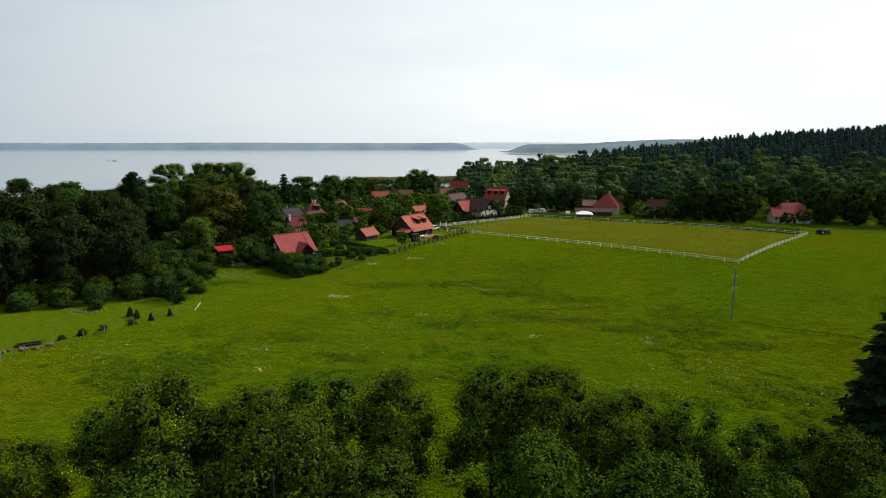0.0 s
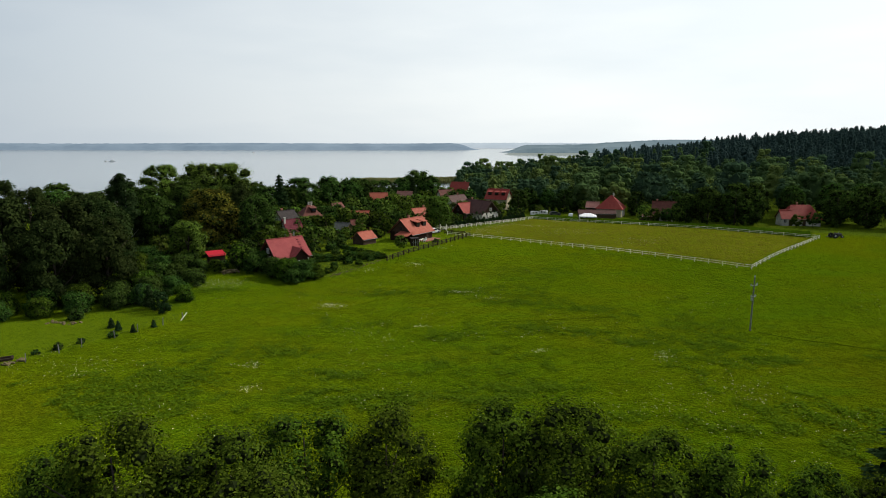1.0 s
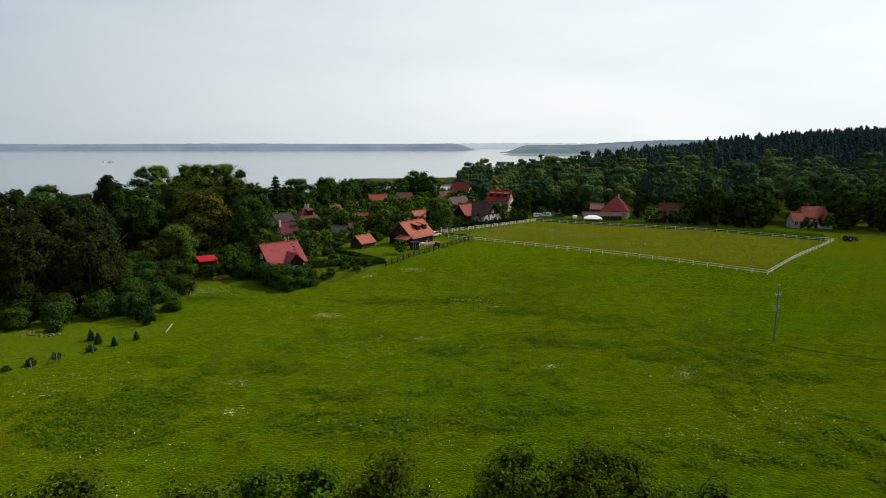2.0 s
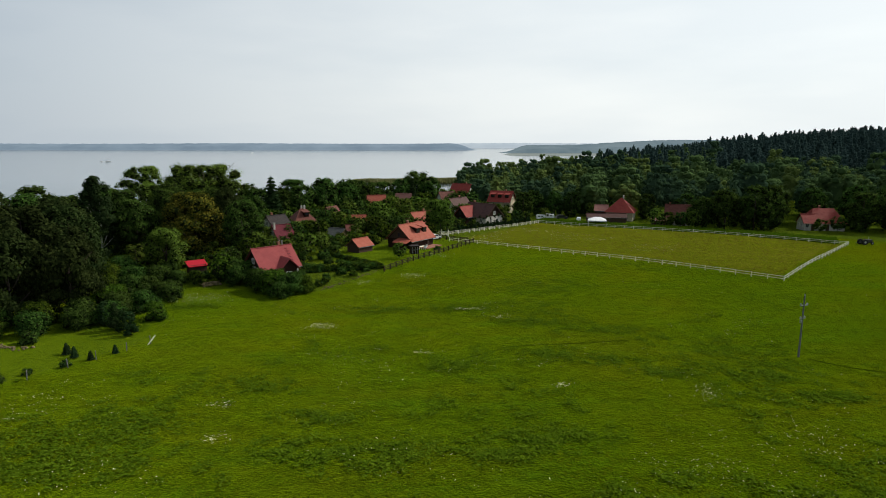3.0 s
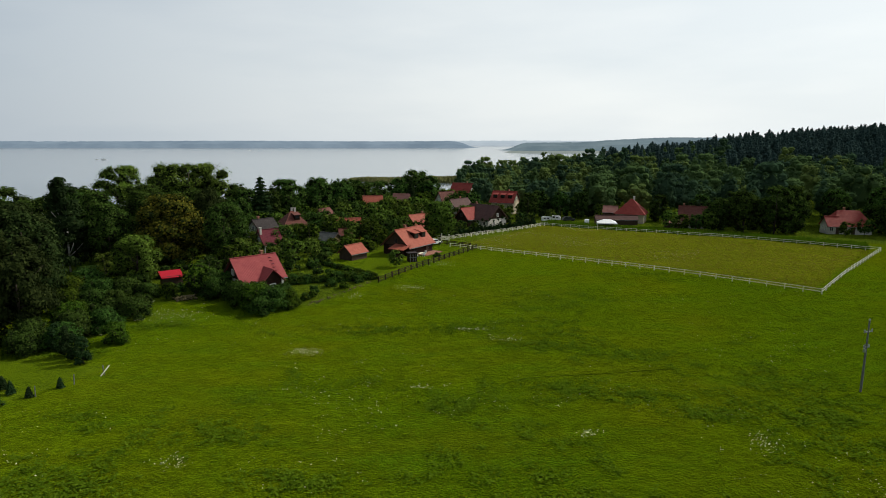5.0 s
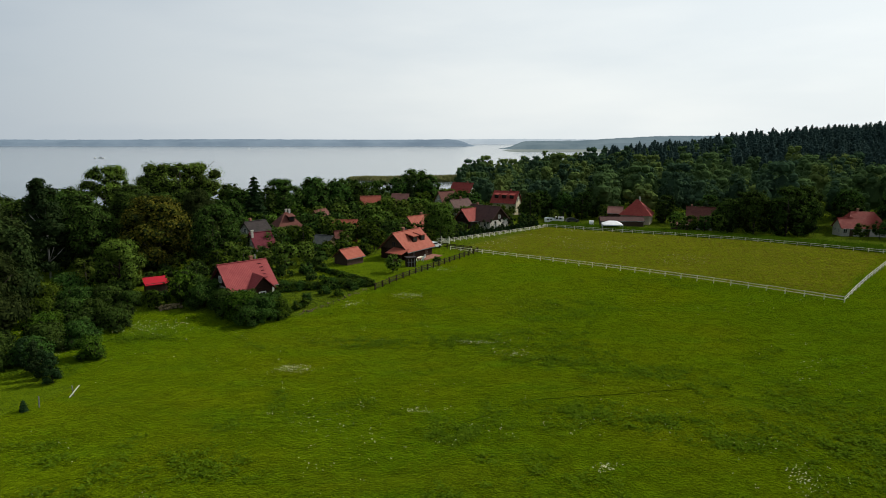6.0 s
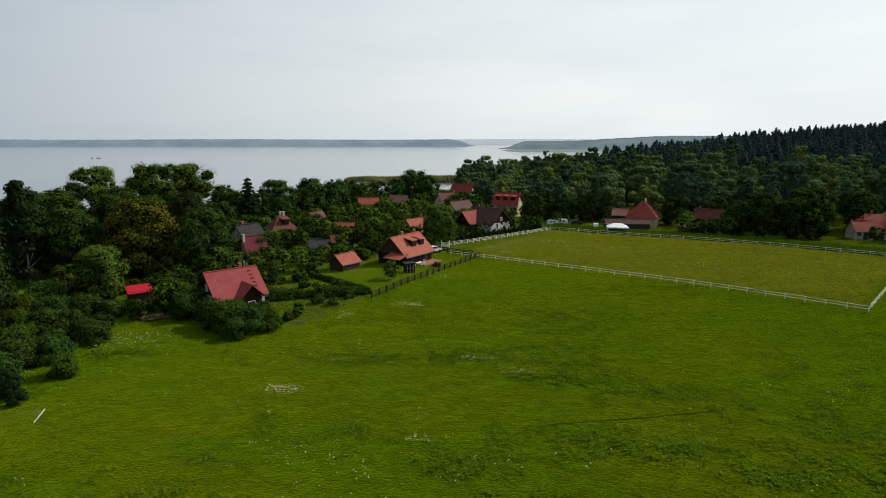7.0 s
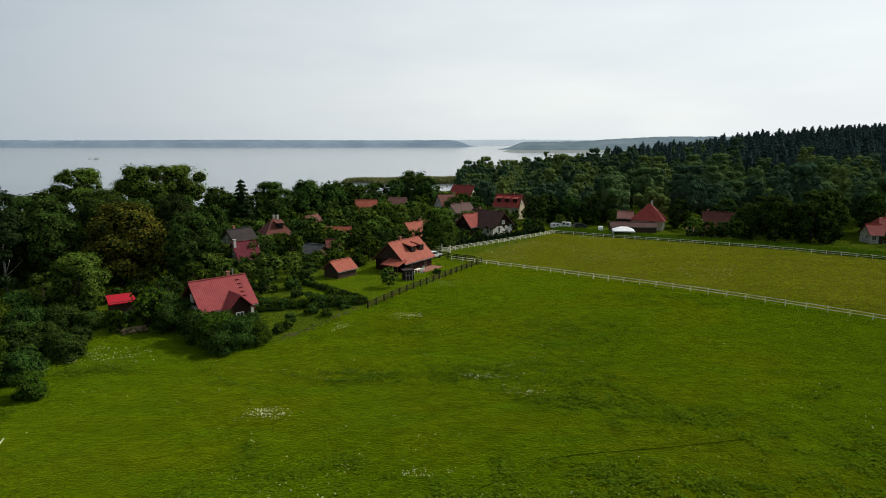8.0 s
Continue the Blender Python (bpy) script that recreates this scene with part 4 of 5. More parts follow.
spots_by_tone = {"wood_far": [], "wood_light": [], "wood_dark": [], "pine_far": []}
taken = []
for _ in range(60000):
    x, y = rng_w.uniform(12, 620), rng_w.uniform(185, 760)
    if (x - 32) * 0.535 + (y - 220) * 0.845 < 26 or (x > 105 and y < 212 + rng_w.uniform(0, 8)) or x > (y - 15) * 0.92 or x < 0.2 * (y - 420) - 4:
        continue
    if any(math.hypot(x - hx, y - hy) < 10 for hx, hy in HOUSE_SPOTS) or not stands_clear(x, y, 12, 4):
        continue
    if y > 570 or (y > 540 and rng_w.uniform() < 0.5):
        continue
    pine = float(gz(x, y)) > 6 + rng_w.uniform(-3, 3)
    gap = 4.8 if pine else 7.0
    if any(abs(x - p[0]) < gap and abs(y - p[1]) < gap for p in taken):
        continue
    taken.append((x, y))
    tone = rng_w.uniform() + 0.5 * noise.noise((x * 0.03, y * 0.03, 4))
    name = "pine_far" if pine else "wood_light" if tone > 0.80 else "wood_dark" if tone < 0.42 else "wood_far"
    size = rng_w.uniform(0.62, 1.12) if pine else rng_w.uniform(0.55, 0.95) + 0.45 * rng_w.uniform() ** 3
    spots_by_tone[name].append((x, y, size, int(rng_w.integers(0, 10)), rng_w.uniform(0, 6.28)))
    if len(taken) > 1900:
        break
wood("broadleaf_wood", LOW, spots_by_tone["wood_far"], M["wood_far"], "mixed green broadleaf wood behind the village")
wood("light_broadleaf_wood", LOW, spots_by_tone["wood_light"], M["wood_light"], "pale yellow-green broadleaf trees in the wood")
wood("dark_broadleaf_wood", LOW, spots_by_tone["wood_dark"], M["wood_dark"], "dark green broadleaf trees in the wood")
wood("pine_wood", PINE, spots_by_tone["pine_far"], M["pine_far"], "dark pine wood covering the hill, tinted blue-green with painted haze")

# ---- houses ----


def window(parent, m, w, h, name="window", paint=None):
    """A framed window; its own x runs along the wall, -y points out."""
    bm = bmesh.new()
    t = 0.09
    for cx, cz, sx, sz in ((0, h / 2 - t / 2, w, t), (0, -h / 2 + t / 2, w, t), (-w / 2 + t / 2, 0, t, h - 2 * t), (w / 2 - t / 2, 0, t, h - 2 * t), (0, 0, 0.06, h - 2 * t)):
        box(bm, cx, -0.03, cz, sx, 0.12, sz)
    fr = part(name, bm, M["frame"] if paint is None else paint, parent, "white painted window frame" if paint is None else "dark stained window frame", m)
    part("pane", boxed(0, 0.005, 0, w - 2 * t, 0.02, h - 2 * t), M["glass"], fr)
    return fr


def slab(L, y0, z0, y1, z1, t=0.14):
    """A roof slope: a slab from (y0, z0) down to (y1, z1), L long."""
    d = Vector((0, y1 - y0, z1 - z0)).normalized()
    n = Vector((0, -d.z, d.y))
    if n.z < 0:
        n = -n
    o = [(y0, z0), (y1, z1), (y1 - n.y * t, z1 - n.z * t), (y0 - n.y * t, z0 - n.z * t)]
    return prism(bmesh.new(), o, -L / 2, L / 2, "x")


def chimney(parent, x, y, z0, z1, material, size=0.55):
    bm = boxed(0, 0, (z1 - z0) / 2, size, size, z1 - z0)
    box(bm, 0, 0, z1 - z0 + 0.03, size + 0.14, size + 0.14, 0.1)
    return part("chimney", bm, material, parent, "", pose(x, y, z0))


def gable_house(name, x, y, yaw, L, W, eave, ridge_z, wall, roof, label, over=0.5, chimneys=(), dormers=(), windows=True, door=True, half_hip=0.0, hip=0.0, gable=None, group="village houses", category="house", sink=0.0):
    """A house with its ridge along its own x; the side at -y is the front."""
    top = thing(name, x, y, float(gz(x, y)) - sink, yaw, label, category, group)
    pitch = (ridge_z - eave) / (W / 2)
    if hip:
        bm = boxed(0, 0, eave / 2 - 0.25, L, W, eave + 0.5)
        part("wall", bm, wall, top)
        bm = bmesh.new()
        a, b, ze = L / 2 + over, W / 2 + over, eave - over * pitch
        r = max(0.3, L / 2 - hip)
        lo = [bm.verts.new(p) for p in ((-a, -b, ze), (a, -b, ze), (a, b, ze), (-a, b, ze))]
        hi = [bm.verts.new(p) for p in ((-r, 0, ridge_z), (r, 0, ridge_z))]
        for f in ((lo[0], lo[1], hi[1], hi[0]), (lo[1], lo[2], hi[1]), (lo[2], lo[3], hi[0], hi[1]), (lo[3], lo[0], hi[0]), (lo[3], lo[2], lo[1], lo[0])):
            bm.faces.new(f)
        bmesh.ops.recalc_face_normals(bm, faces=bm.faces)
        part("roof", bm, roof, top)
    else:
        w = W / 2
        body = prism(bmesh.new(), [(-w, -0.5), (w, -0.5), (w, eave - 0.02), (0, ridge_z - 0.16), (-w, eave - 0.02)], -L / 2, L / 2, "x")
        part("wall", body, wall, top)
        if gable is not None:
            for s in (-1, 1):
                x0 = s * (L / 2 + 0.03)
                g = prism(bmesh.new(), [(-w + 0.02, eave - 0.05), (w - 0.02, eave - 0.05), (0, ridge_z - 0.22)], x0 - 0.03, x0 + 0.03, "x")
                part("gable_boarding", g, gable, top, "dark vertical gable boarding")
        for s in (-1, 1):
            b = slab(L + 2 * over, 0, ridge_z + 0.1, s * (w + over), eave + 0.1 - over * pitch)
            sl = part("roof_slope", b, roof, top)
            part("gutter", boxed(0, s * (w + over + 0.05), eave - over * pitch + 0.0, L + 2 * over, 0.12, 0.1), M["steel"], sl)
            for e in (-1, 1):
                part("verge_board", prism(bmesh.new(), [(0, ridge_z + 0.02), (s * (w + over), eave + 0.02 - over * pitch), (s * (w + over), eave - 0.2 - over * pitch), (0, ridge_z - 0.2)], e * (L / 2 + over) - 0.02, e * (L / 2 + over) + 0.02, "x"), M["board"], sl)
        part("ridge_cap", boxed(0, 0, ridge_z + 0.13, L + 2 * over, 0.3, 0.1), roof, top)
    for cx, cy, mat in chimneys:
        zc = ridge_z - abs(cy) * pitch
        chimney(top, cx, cy, zc - 0.4, ridge_z + 0.7, mat, 0.48)
    for dx in dormers:
        zd = eave + (ridge_z - eave) * 0.50
        yd = -(W / 2) * (1 - 0.50) - 0.5
        bm = prism(bmesh.new(), [(-0.75, zd - 0.6), (0.75, zd - 0.6), (0.75, zd + 0.75), (-0.75, zd + 0.75)], yd - 0.25, yd + 1.6)
        dm = part("dormer", bm, M["log"], top, "", pose(dx, 0, 0))
        o = [(yd - 0.6, zd + 0.68), (yd + 2.2, zd + 1.25), (yd + 2.2, zd + 1.37), (yd - 0.6, zd + 0.8)]
        part("dormer_roof", prism(bmesh.new(), o, -1.05, 1.05, "x"), roof, dm)
        part("pane", boxed(0, yd - 0.27, zd + 0.22, 1.0, 0.03, 0.75), M["glass"], dm)
    paint = M["board"] if wall is M["log"] else None
    if windows:
        n = max(2, int(L / 3.2))
        for i in range(n):
            px = -L / 2 + L * (i + 0.5) / n
            if door and i == n // 2:
                d = part("door", boxed(0, 0, 0, 1.0, 0.1, 2.05, 0.02), M["board"], top, "", pose(px, -W / 2 - 0.03, 1.1))
                part("door_handle", boxed(0.38, -0.08, 0, 0.05, 0.06, 0.16, 0.01), M["steel"], d)
                continue
            window(top, pose(px, -W / 2 - 0.02, min(1.6, eave - 0.9)), 1.1, 1.2, paint=paint)
        for s in (-1, 1):
            m = pose(s * (L / 2 + 0.02), 0, 0, 0, 0, 90 * s)
            for py in (-W / 5, W / 5):
                window(top, m @ pose(py * s, 0, min(1.6, eave - 0.9)), 1.0, 1.2, paint=paint)
            if ridge_z - eave > 2.6 and not hip:
                window(top, m @ pose(0, -0.06, eave + 0.95), 1.0, 1.1, paint=paint)
    return top


def lean_to(parent, name, L, depth, z_hi, z_lo, roof, m, posts=3):
    """An open porch with a sloping roof on posts; it grows towards -y."""
    r = part(name, prism(bmesh.new(), [(0.15, z_hi + 0.1), (0.15, z_hi), (-depth - 0.4, z_lo - 0.1), (-depth - 0.4, z_lo)], -L / 2 - 0.3, L / 2 + 0.3, "x"), roof, parent, "", m)
    for i in range(posts):
        part("porch_post", boxed(-L / 2 + 0.2 + (L - 0.4) * i / (posts - 1), -depth, z_lo / 2 - 0.2, 0.18, 0.18, z_lo + 0.3), M["log"], r)
    part("porch_rail", boxed(0, -depth, 0.85, L - 0.4, 0.08, 0.12), M["log"], r)
    part("porch_beam", boxed(0, -depth, z_lo - 0.16, L, 0.16, 0.2), M["log"], r)
    part("porch_boards", boxed(0, -depth - 0.03, 0.4, L - 0.4, 0.04, 0.7), M["board"], r)
    return r


# the log house on the mown lawn
log_house = gable_house("log_house", -9.0, 165.8, 55.4, 9.0, 7.4, 2.5, 5.8, M["log"], M["orange_tile"], "dark log house with an orange tiled roof and two dormers", 0.6, [(-0.6, 0.5, M["brick"])], (-0.3, 2.5), gable=M["board"])
lean_to(log_house, "porch_roof", 3.8, 2.5, 2.7, 2.0, M["orange_tile"], pose(-4.5, -2.1, 0, 0, 0, -90), 4)
part("terrace", boxed(1.6, -5.0, 0.06, 6.4, 2.6, 0.3, 0.02), M["brick"], log_house, "brick terrace before the door")
# the rose-red house at the meadow's edge
rose_house = gable_house("farmhouse", -34.8, 132.4, 42.7, 7.6, 7.2, 2.9, 6.2, M["plaster"], M["rose_sheet"], "plastered house under a steep rose-red sheet roof", 0.55, [(1.8, 0.4, M["brick"])], gable=M["log"])
cross = part("cross_gable_wall", prism(bmesh.new(), [(-1.9, -0.4), (1.9, -0.4), (1.9, 2.9), (0, 4.75), (-1.9, 2.9)], -5.3, -2.0), M["log"], rose_house, "", pose(0.9, 0, 0) @ Matrix.Diagonal((0.9, 0.97, 0.93, 1)))
for s in (-1, 1):
    part("cross_gable_roof", prism(bmesh.new(), [(0, 4.95), (0, 4.8), (s * 2.45, 2.4), (s * 2.45, 2.55)], -5.9, -0.9), M["rose_sheet"], cross)
part("cross_gable_boarding", prism(bmesh.new(), [(-1.7, 2.85), (1.7, 2.85), (0, 4.6)], -5.36, -5.31), M["log"], cross)
window(cross, pose(0, -5.32, 1.5), 1.3, 1.2)
for i in range(5):
    part("roof_step", boxed(2.75, -0.7 - 0.55 * i, 6.2 - (0.7 + 0.55 * i) * 0.917 + 0.18, 0.5, 0.2, 0.1), M["maroon_sheet"], rose_house, "dark red roof step")
part("flue", boxed(2.5, 0.3, 6.6, 0.18, 0.18, 1.3), M["steel"], rose_house)
# outbuildings and the other houses of the village
gable_house("garden_shed", -20.8, 158.0, 52.0, 4.6, 3.9, 1.7, 3.2, M["board"], M["orange_tile"], "wooden shed with an orange tiled roof on the lawn", 0.35, windows=False, category="shed", group="")
shelter = thing("lean_to_shed", -51.0, 135.3, None, 35, "low wooden shed with a scarlet sheet roof", "shed")
part("wall", boxed(0, 0, 0.9, 3.4, 2.6, 2.2), M["board"], shelter)
part("roof", prism(bmesh.new(), [(-1.7, 1.75), (-1.7, 1.87), (1.7, 2.57), (1.7, 2.45)], -1.9, 1.9, "x"), M["scarlet"], shelter)
gable_house("dark_roofed_house", -45.4, 174.5, 52, 5.4, 6.4, 3.9, 6.8, M["plaster"], M["dark_tile"], "pale house with a dark brown tiled roof and chimney", 0.4, [(-1.0, 0.4, M["brick"])])
gable_house("maroon_roofed_annex", -42.2, 167.5, 40, 4.4, 6.0, 2.2, 5.2, M["plaster"], M["maroon_sheet"], "low white annex under a maroon sheet roof", 0.4, [(-2.2, -0.8, M["plaster"])])
gable_house("hip_roofed_house", -43.0, 194.0, 35, 6.8, 6.4, 3.6, 7.0, M["brick"], M["rust_tile"], "brick house with a rust-red hipped roof", 0.5, [(0.2, 0.6, M["plaster"]), (1.0, 0.3, M["plaster"])], (0.6,), hip=3.0)
gable_house("stone_barn", -29.4, 176.0, -25, 4.4, 4.6, 1.7, 3.1, M["stone"], M["grey_sheet"], "small stone barn with a grey sheet roof", 0.4, windows=False, category="barn", group="")
gable_house("small_outhouse", -26.3, 181.5, 20, 3.0, 3.0, 2.0, 3.4, M["plaster"], M["rust_tile"], "tiny outhouse with a rust-red roof", 0.3, windows=False, category="shed", group="")
gable_house("orange_roofed_cottage", -26.5, 189.5, 10, 6.0, 6.0, 2.6, 5.3, M["brick"], M["orange_tile"], "cottage with an orange tiled roof among trees", 0.4)
gable_house("brick_cottage", -36.5, 207.0, 70, 6.0, 6.0, 3.2, 6.6, M["brick"], M["rust_tile"], "brick cottage half hidden in trees", 0.4)
gable_house("orange_roofed_house", -7.4, 199.5, 42, 8.0, 7.0, 2.6, 5.6, M["brick"], M["orange_tile"], "house with a bright orange roof behind the garden tree", 0.4, [(1.0, 0.3, M["brick"])])
gable_house("red_roofed_cottage", -26.0, 243.0, 15, 6.5, 7.0, 3.0, 7.6, M["plaster"], M["orange_tile"], "white cottage with a red tiled roof near the lake", 0.4)
gable_house("pink_roofed_cottage", -16.5, 257.0, -15, 6.0, 7.0, 3.0, 7.8, M["plaster"], M["pink_sheet"], "white cottage with a faded pink roof near the lake", 0.4)
long_house = gable_house("long_farmhouse", 12.4, 218.0, -45, 11.0, 8.5, 3.0, 6.8, M["plaster"], M["brown_tile"], "long white farmhouse with a brown tiled roof", 0.6, [(-3.5, 0.3, M["brick"])], gable=M["log"])
gable_house("brown_tiled_house", 4.6, 230.0, 50, 9.0, 8.0, 3.2, 7.6, M["plaster"], M["brown_tile"], "house with a brown tiled roof behind the farmhouse", 0.5, [(1.0, 0.2, M["brick"])])
gable_house("farmhouse_wing", 7.2, 217.2, 45, 6.0, 5.6, 3.0, 6.0, M["log"], M["red_tile"], "dark timber cottage with a red tiled roof", 0.5)
gable_house("dormered_house", 23.6, 262.0, -25, 9.0, 8.5, 5.0, 8.8, M["beige"], M["red_tile"], "beige house with a red tiled roof and dormers", 0.5, [(1.5, 0.4, M["brick"])], (-3.0, 0.0, 3.0))
gable_house("lakeside_house", 8.5, 300.0, -30, 9.5, 8.5, 8.6, 13.0, M["plaster"], M["red_tile"], "white lakeside house with a red roof", 0.5, [(2.0, 0.2, M["brick"])])
gable_house("lakeside_cottage", 0.8, 286.0, 30, 7.0, 7.0, 5.0, 9.0, M["plaster"], M["rust_tile"], "white cottage with a rust-red roof by the lake", 0.5)
villa = gable_house("hip_roofed_villa", 62.6, 228.0, -25, 9.0, 8.5, 3.6, 7.8, M["beige"], M["red_tile"], "beige villa with a maroon hipped roof", 0.6, [(0.6, 0.5, M["plaster"])], hip=4.3)
gable_house("long_shed", 55.6, 221.5, -6, 13.0, 4.0, 1.9, 2.9, M["board"], M["brown_tile"], "long low shed with a rusty roof behind the paddock", 0.3, windows=False, category="shed", group="")
gable_house("pink_roofed_shed", 57.0, 233.0, -20, 4.5, 4.5, 3.0, 4.8, M["board"], M["pink_sheet"], "wooden shed with a faded pink roof", 0.3, windows=False, category="shed", group="")
gable_house("brown_roofed_house", 78.0, 215.5, -20, 7.5, 7.0, 2.8, 6.6, M["plaster"], M["rust_tile"], "white house with a rust-red roof among trees", 0.5, [(-2.6, 0.2, M["brick"])])
gable_house("low_pink_shed", 71.0, 213.5, -15, 4.6, 2.6, 1.7, 2.3, M["board"], M["pink_sheet"], "low shed with a faded pink roof", 0.2, windows=False, category="shed", group="")
gable_house("red_roofed_house", 118.6, 203.0, -8, 10.0, 8.0, 2.8, 6.7, M["plaster"], M["red_tile"], "white house with a bright red roof by the wood", 0.5, [(-1.0, 0.5, M["brick"])], hip=2.0)
gable_house("red_roofed_wing", 113.2, 202.0, -8, 3.4, 5.2, 2.6, 5.0, M["plaster"], M["red_tile"], "low white wing with a red roof", 0.4)

# ---- fences ----


def rail_fence(name, corners, spacing, height, rails, post_mesh, rail_height, rail_thick, material, label, group=""):
    top = thing(name, corners[0][0], corners[0][1], None, 0, label, "fence", group)
    inv = top.matrix_basis.inverted()
    rail_mesh = boxed(0.5, 0, 0, 1.0, rail_thick, rail_height)
    rm = bpy.data.meshes.new("rail")
    rail_mesh.to_mesh(rm)
    rail_mesh.free()
    rm.materials.append(material)
    rng = random.Random(len(name))
    for a, b in zip(corners, corners[1:]):
        n = max(1, round(math.hypot(b[0] - a[0], b[1] - a[1]) / spacing))
        pts = [Vector((a[0] + (b[0] - a[0]) * i / n, a[1] + (b[1] - a[1]) * i / n, 0)) for i in range(n + 1)]
        for p in pts:
            p.z = float(gz(p.x, p.y))
        for p in pts[:-1] + ([pts[-1]] if b == corners[-1] else []):
            child("post", post_mesh, top, inv @ pose(p.x, p.y, p.z - 0.1, rng.uniform(-2, 2), rng.uniform(-2, 2), math.degrees(math.atan2(b[1] - a[1], b[0] - a[0]))))
        for p, q in zip(pts, pts[1:]):
            for h in rails:
                d = q - p
                m = Matrix.Translation(p + Vector((0, 0, h + rng.uniform(-0.03, 0.03)))) @ d.to_track_quat("X", "Z").to_matrix().to_4x4() @ Matrix.Diagonal((d.length, 1, 1, 1))
                child("rail", rm, top, inv @ m)
    return top


def post_mesh(w, h, material):
    bm = boxed(0, 0, h / 2, w, w, h, 0.015)
    me = bpy.data.meshes.new("post")
    bm.to_mesh(me)
    bm.free()
    me.materials.append(material)
    return me


white_post, brown_post, thin_post = post_mesh(0.13, 1.08, M["white_paint"]), post_mesh(0.2, 1.35, M["fence_wood"]), post_mesh(0.10, 1.3, M["concrete"])
A, B, C, D = (0.9, 173.6), (66.0, 130.2), (105.2, 170.2), (31.9, 219.0)
rail_fence("paddock_fence", [A, B], 2.9, 1.0, (0.45, 0.88), white_post, 0.072, 0.05, M["white_paint"], "white painted two-rail paddock fence", "paddock fences")
rail_fence("paddock_fence", [B, C], 2.9, 1.0, (0.45, 0.88), white_post, 0.072, 0.05, M["white_paint"], "white painted two-rail paddock fence", "paddock fences")
rail_fence("paddock_fence", [C, D], 2.9, 1.0, (0.45, 0.88), white_post, 0.072, 0.05, M["white_paint"], "white painted two-rail paddock fence", "paddock fences")
rail_fence("paddock_fence", [D, (-1.2, 183.5)], 2.4, 1.0, (0.3, 0.62, 0.95), white_post, 0.072, 0.05, M["white_paint"], "white painted three-rail paddock fence", "paddock fences")
rail_fence("garden_fence", [(-13.0, 136.8), (-4.0, 151.5), (7.2, 170.2)], 2.2, 1.2, (0.4, 0.75, 1.1), brown_post, 0.11, 0.06, M["fence_wood"], "dark brown wooden rail fence along the lawn")
rail_fence("garden_fence", [(-3.6, 178.4), (5.8, 172.0)], 2.2, 1.2, (0.4, 0.75, 1.1), brown_post, 0.16, 0.06, M["fence_wood"], "dark brown wooden rail fence by the gate")

# ---- small things of the meadow, the gardens and the lake ----


def cylinder(bm, r0, r1, z0, z1, sides=10, x=0.0, y=0.0):
    ret = bmesh.ops.create_cone(bm, cap_ends=True, segments=sides, radius1=r0, radius2=r1, depth=z1 - z0)
    bmesh.ops.translate(bm, vec=(x, y, (z0 + z1) / 2), verts=ret["verts"])
    return bm


def utility_pole(x, y, h, label):
    p = thing("utility_pole", x, y, None, 20, label, "utility pole", "utility poles")
    part("shaft", cylinder(bmesh.new(), 0.13, 0.08, -0.4, h), M["concrete"], p)
    for z, w in ((h - 1.25, 1.3), (h - 3.0, 0.9)):
        arm = part("cross_arm", boxed(0, 0, z, w, 0.12, 0.12, 0.01), M["steel"], p)
        for s in (-1, 1):
            bm = cylinder(bmesh.new(), 0.07, 0.05, z + 0.06, z + 0.3, 8, s * (w / 2 - 0.08), 0)
            cylinder(bm, 0.10, 0.10, z + 0.14, z + 0.19, 8, s * (w / 2 - 0.08), 0)
            part("insulator", bm, M["steel"], arm, "small grey insulator")
    bm = cylinder(bmesh.new(), 0.08, 0.05, h, h + 0.28, 8)
    cylinder(bm, 0.11, 0.11, h + 0.1, h + 0.15, 8)
    part("insulator", bm, M["steel"], p, "small grey insulator")
    part("box", boxed(-0.22, 0, h - 3.4, 0.25, 0.22, 0.4, 0.02), M["steel"], p, "grey metal junction box")
    return p


utility_pole(46.0, 91.0, 8.2, "grey concrete utility pole standing in the meadow")
utility_pole(0.4, 191.0, 7.5, "slim grey utility pole beside the paddock gate")

# tent on the far side of the paddock
tent = thing("party_tent", 50.8, 214.5, None, -10, "white canvas party tent with a pointed roof", "tent")
bm = bmesh.new()
lo = [bm.verts.new((3.0 * sx, 2.4 * sy, 1.6)) for sx, sy in ((-1, -1), (1, -1), (1, 1), (-1, 1))]
hi = [bm.verts.new((s * 1.0, 0, 2.6)) for s in (-1, 1)]
for f in ((lo[0], lo[1], hi[1], hi[0]), (lo[1], lo[2], hi[1]), (lo[2], lo[3], hi[0], hi[1]), (lo[3], lo[0], hi[0]), (lo[3], lo[2], lo[1], lo[0])):
    bm.faces.new(f)
bmesh.ops.recalc_face_normals(bm, faces=bm.faces)
part("canopy", bm, M["tent"], tent)
for sx in (-1, 1):
    for sy in (-1, 1):
        part("pole", cylinder(bmesh.new(), 0.05, 0.05, -0.1, 1.62, 6, sx * 2.9, sy * 2.3), M["steel"], tent)
part("side_wall", boxed(0, 2.35, 0.8, 5.8, 0.04, 1.6), M["tent"], tent)
part("side_wall", boxed(-2.95, 0, 0.8, 0.04, 4.6, 1.6), M["tent"], tent)
part("valance", boxed(0, -2.42, 1.5, 6.0, 0.04, 0.28), M["tent"], tent)


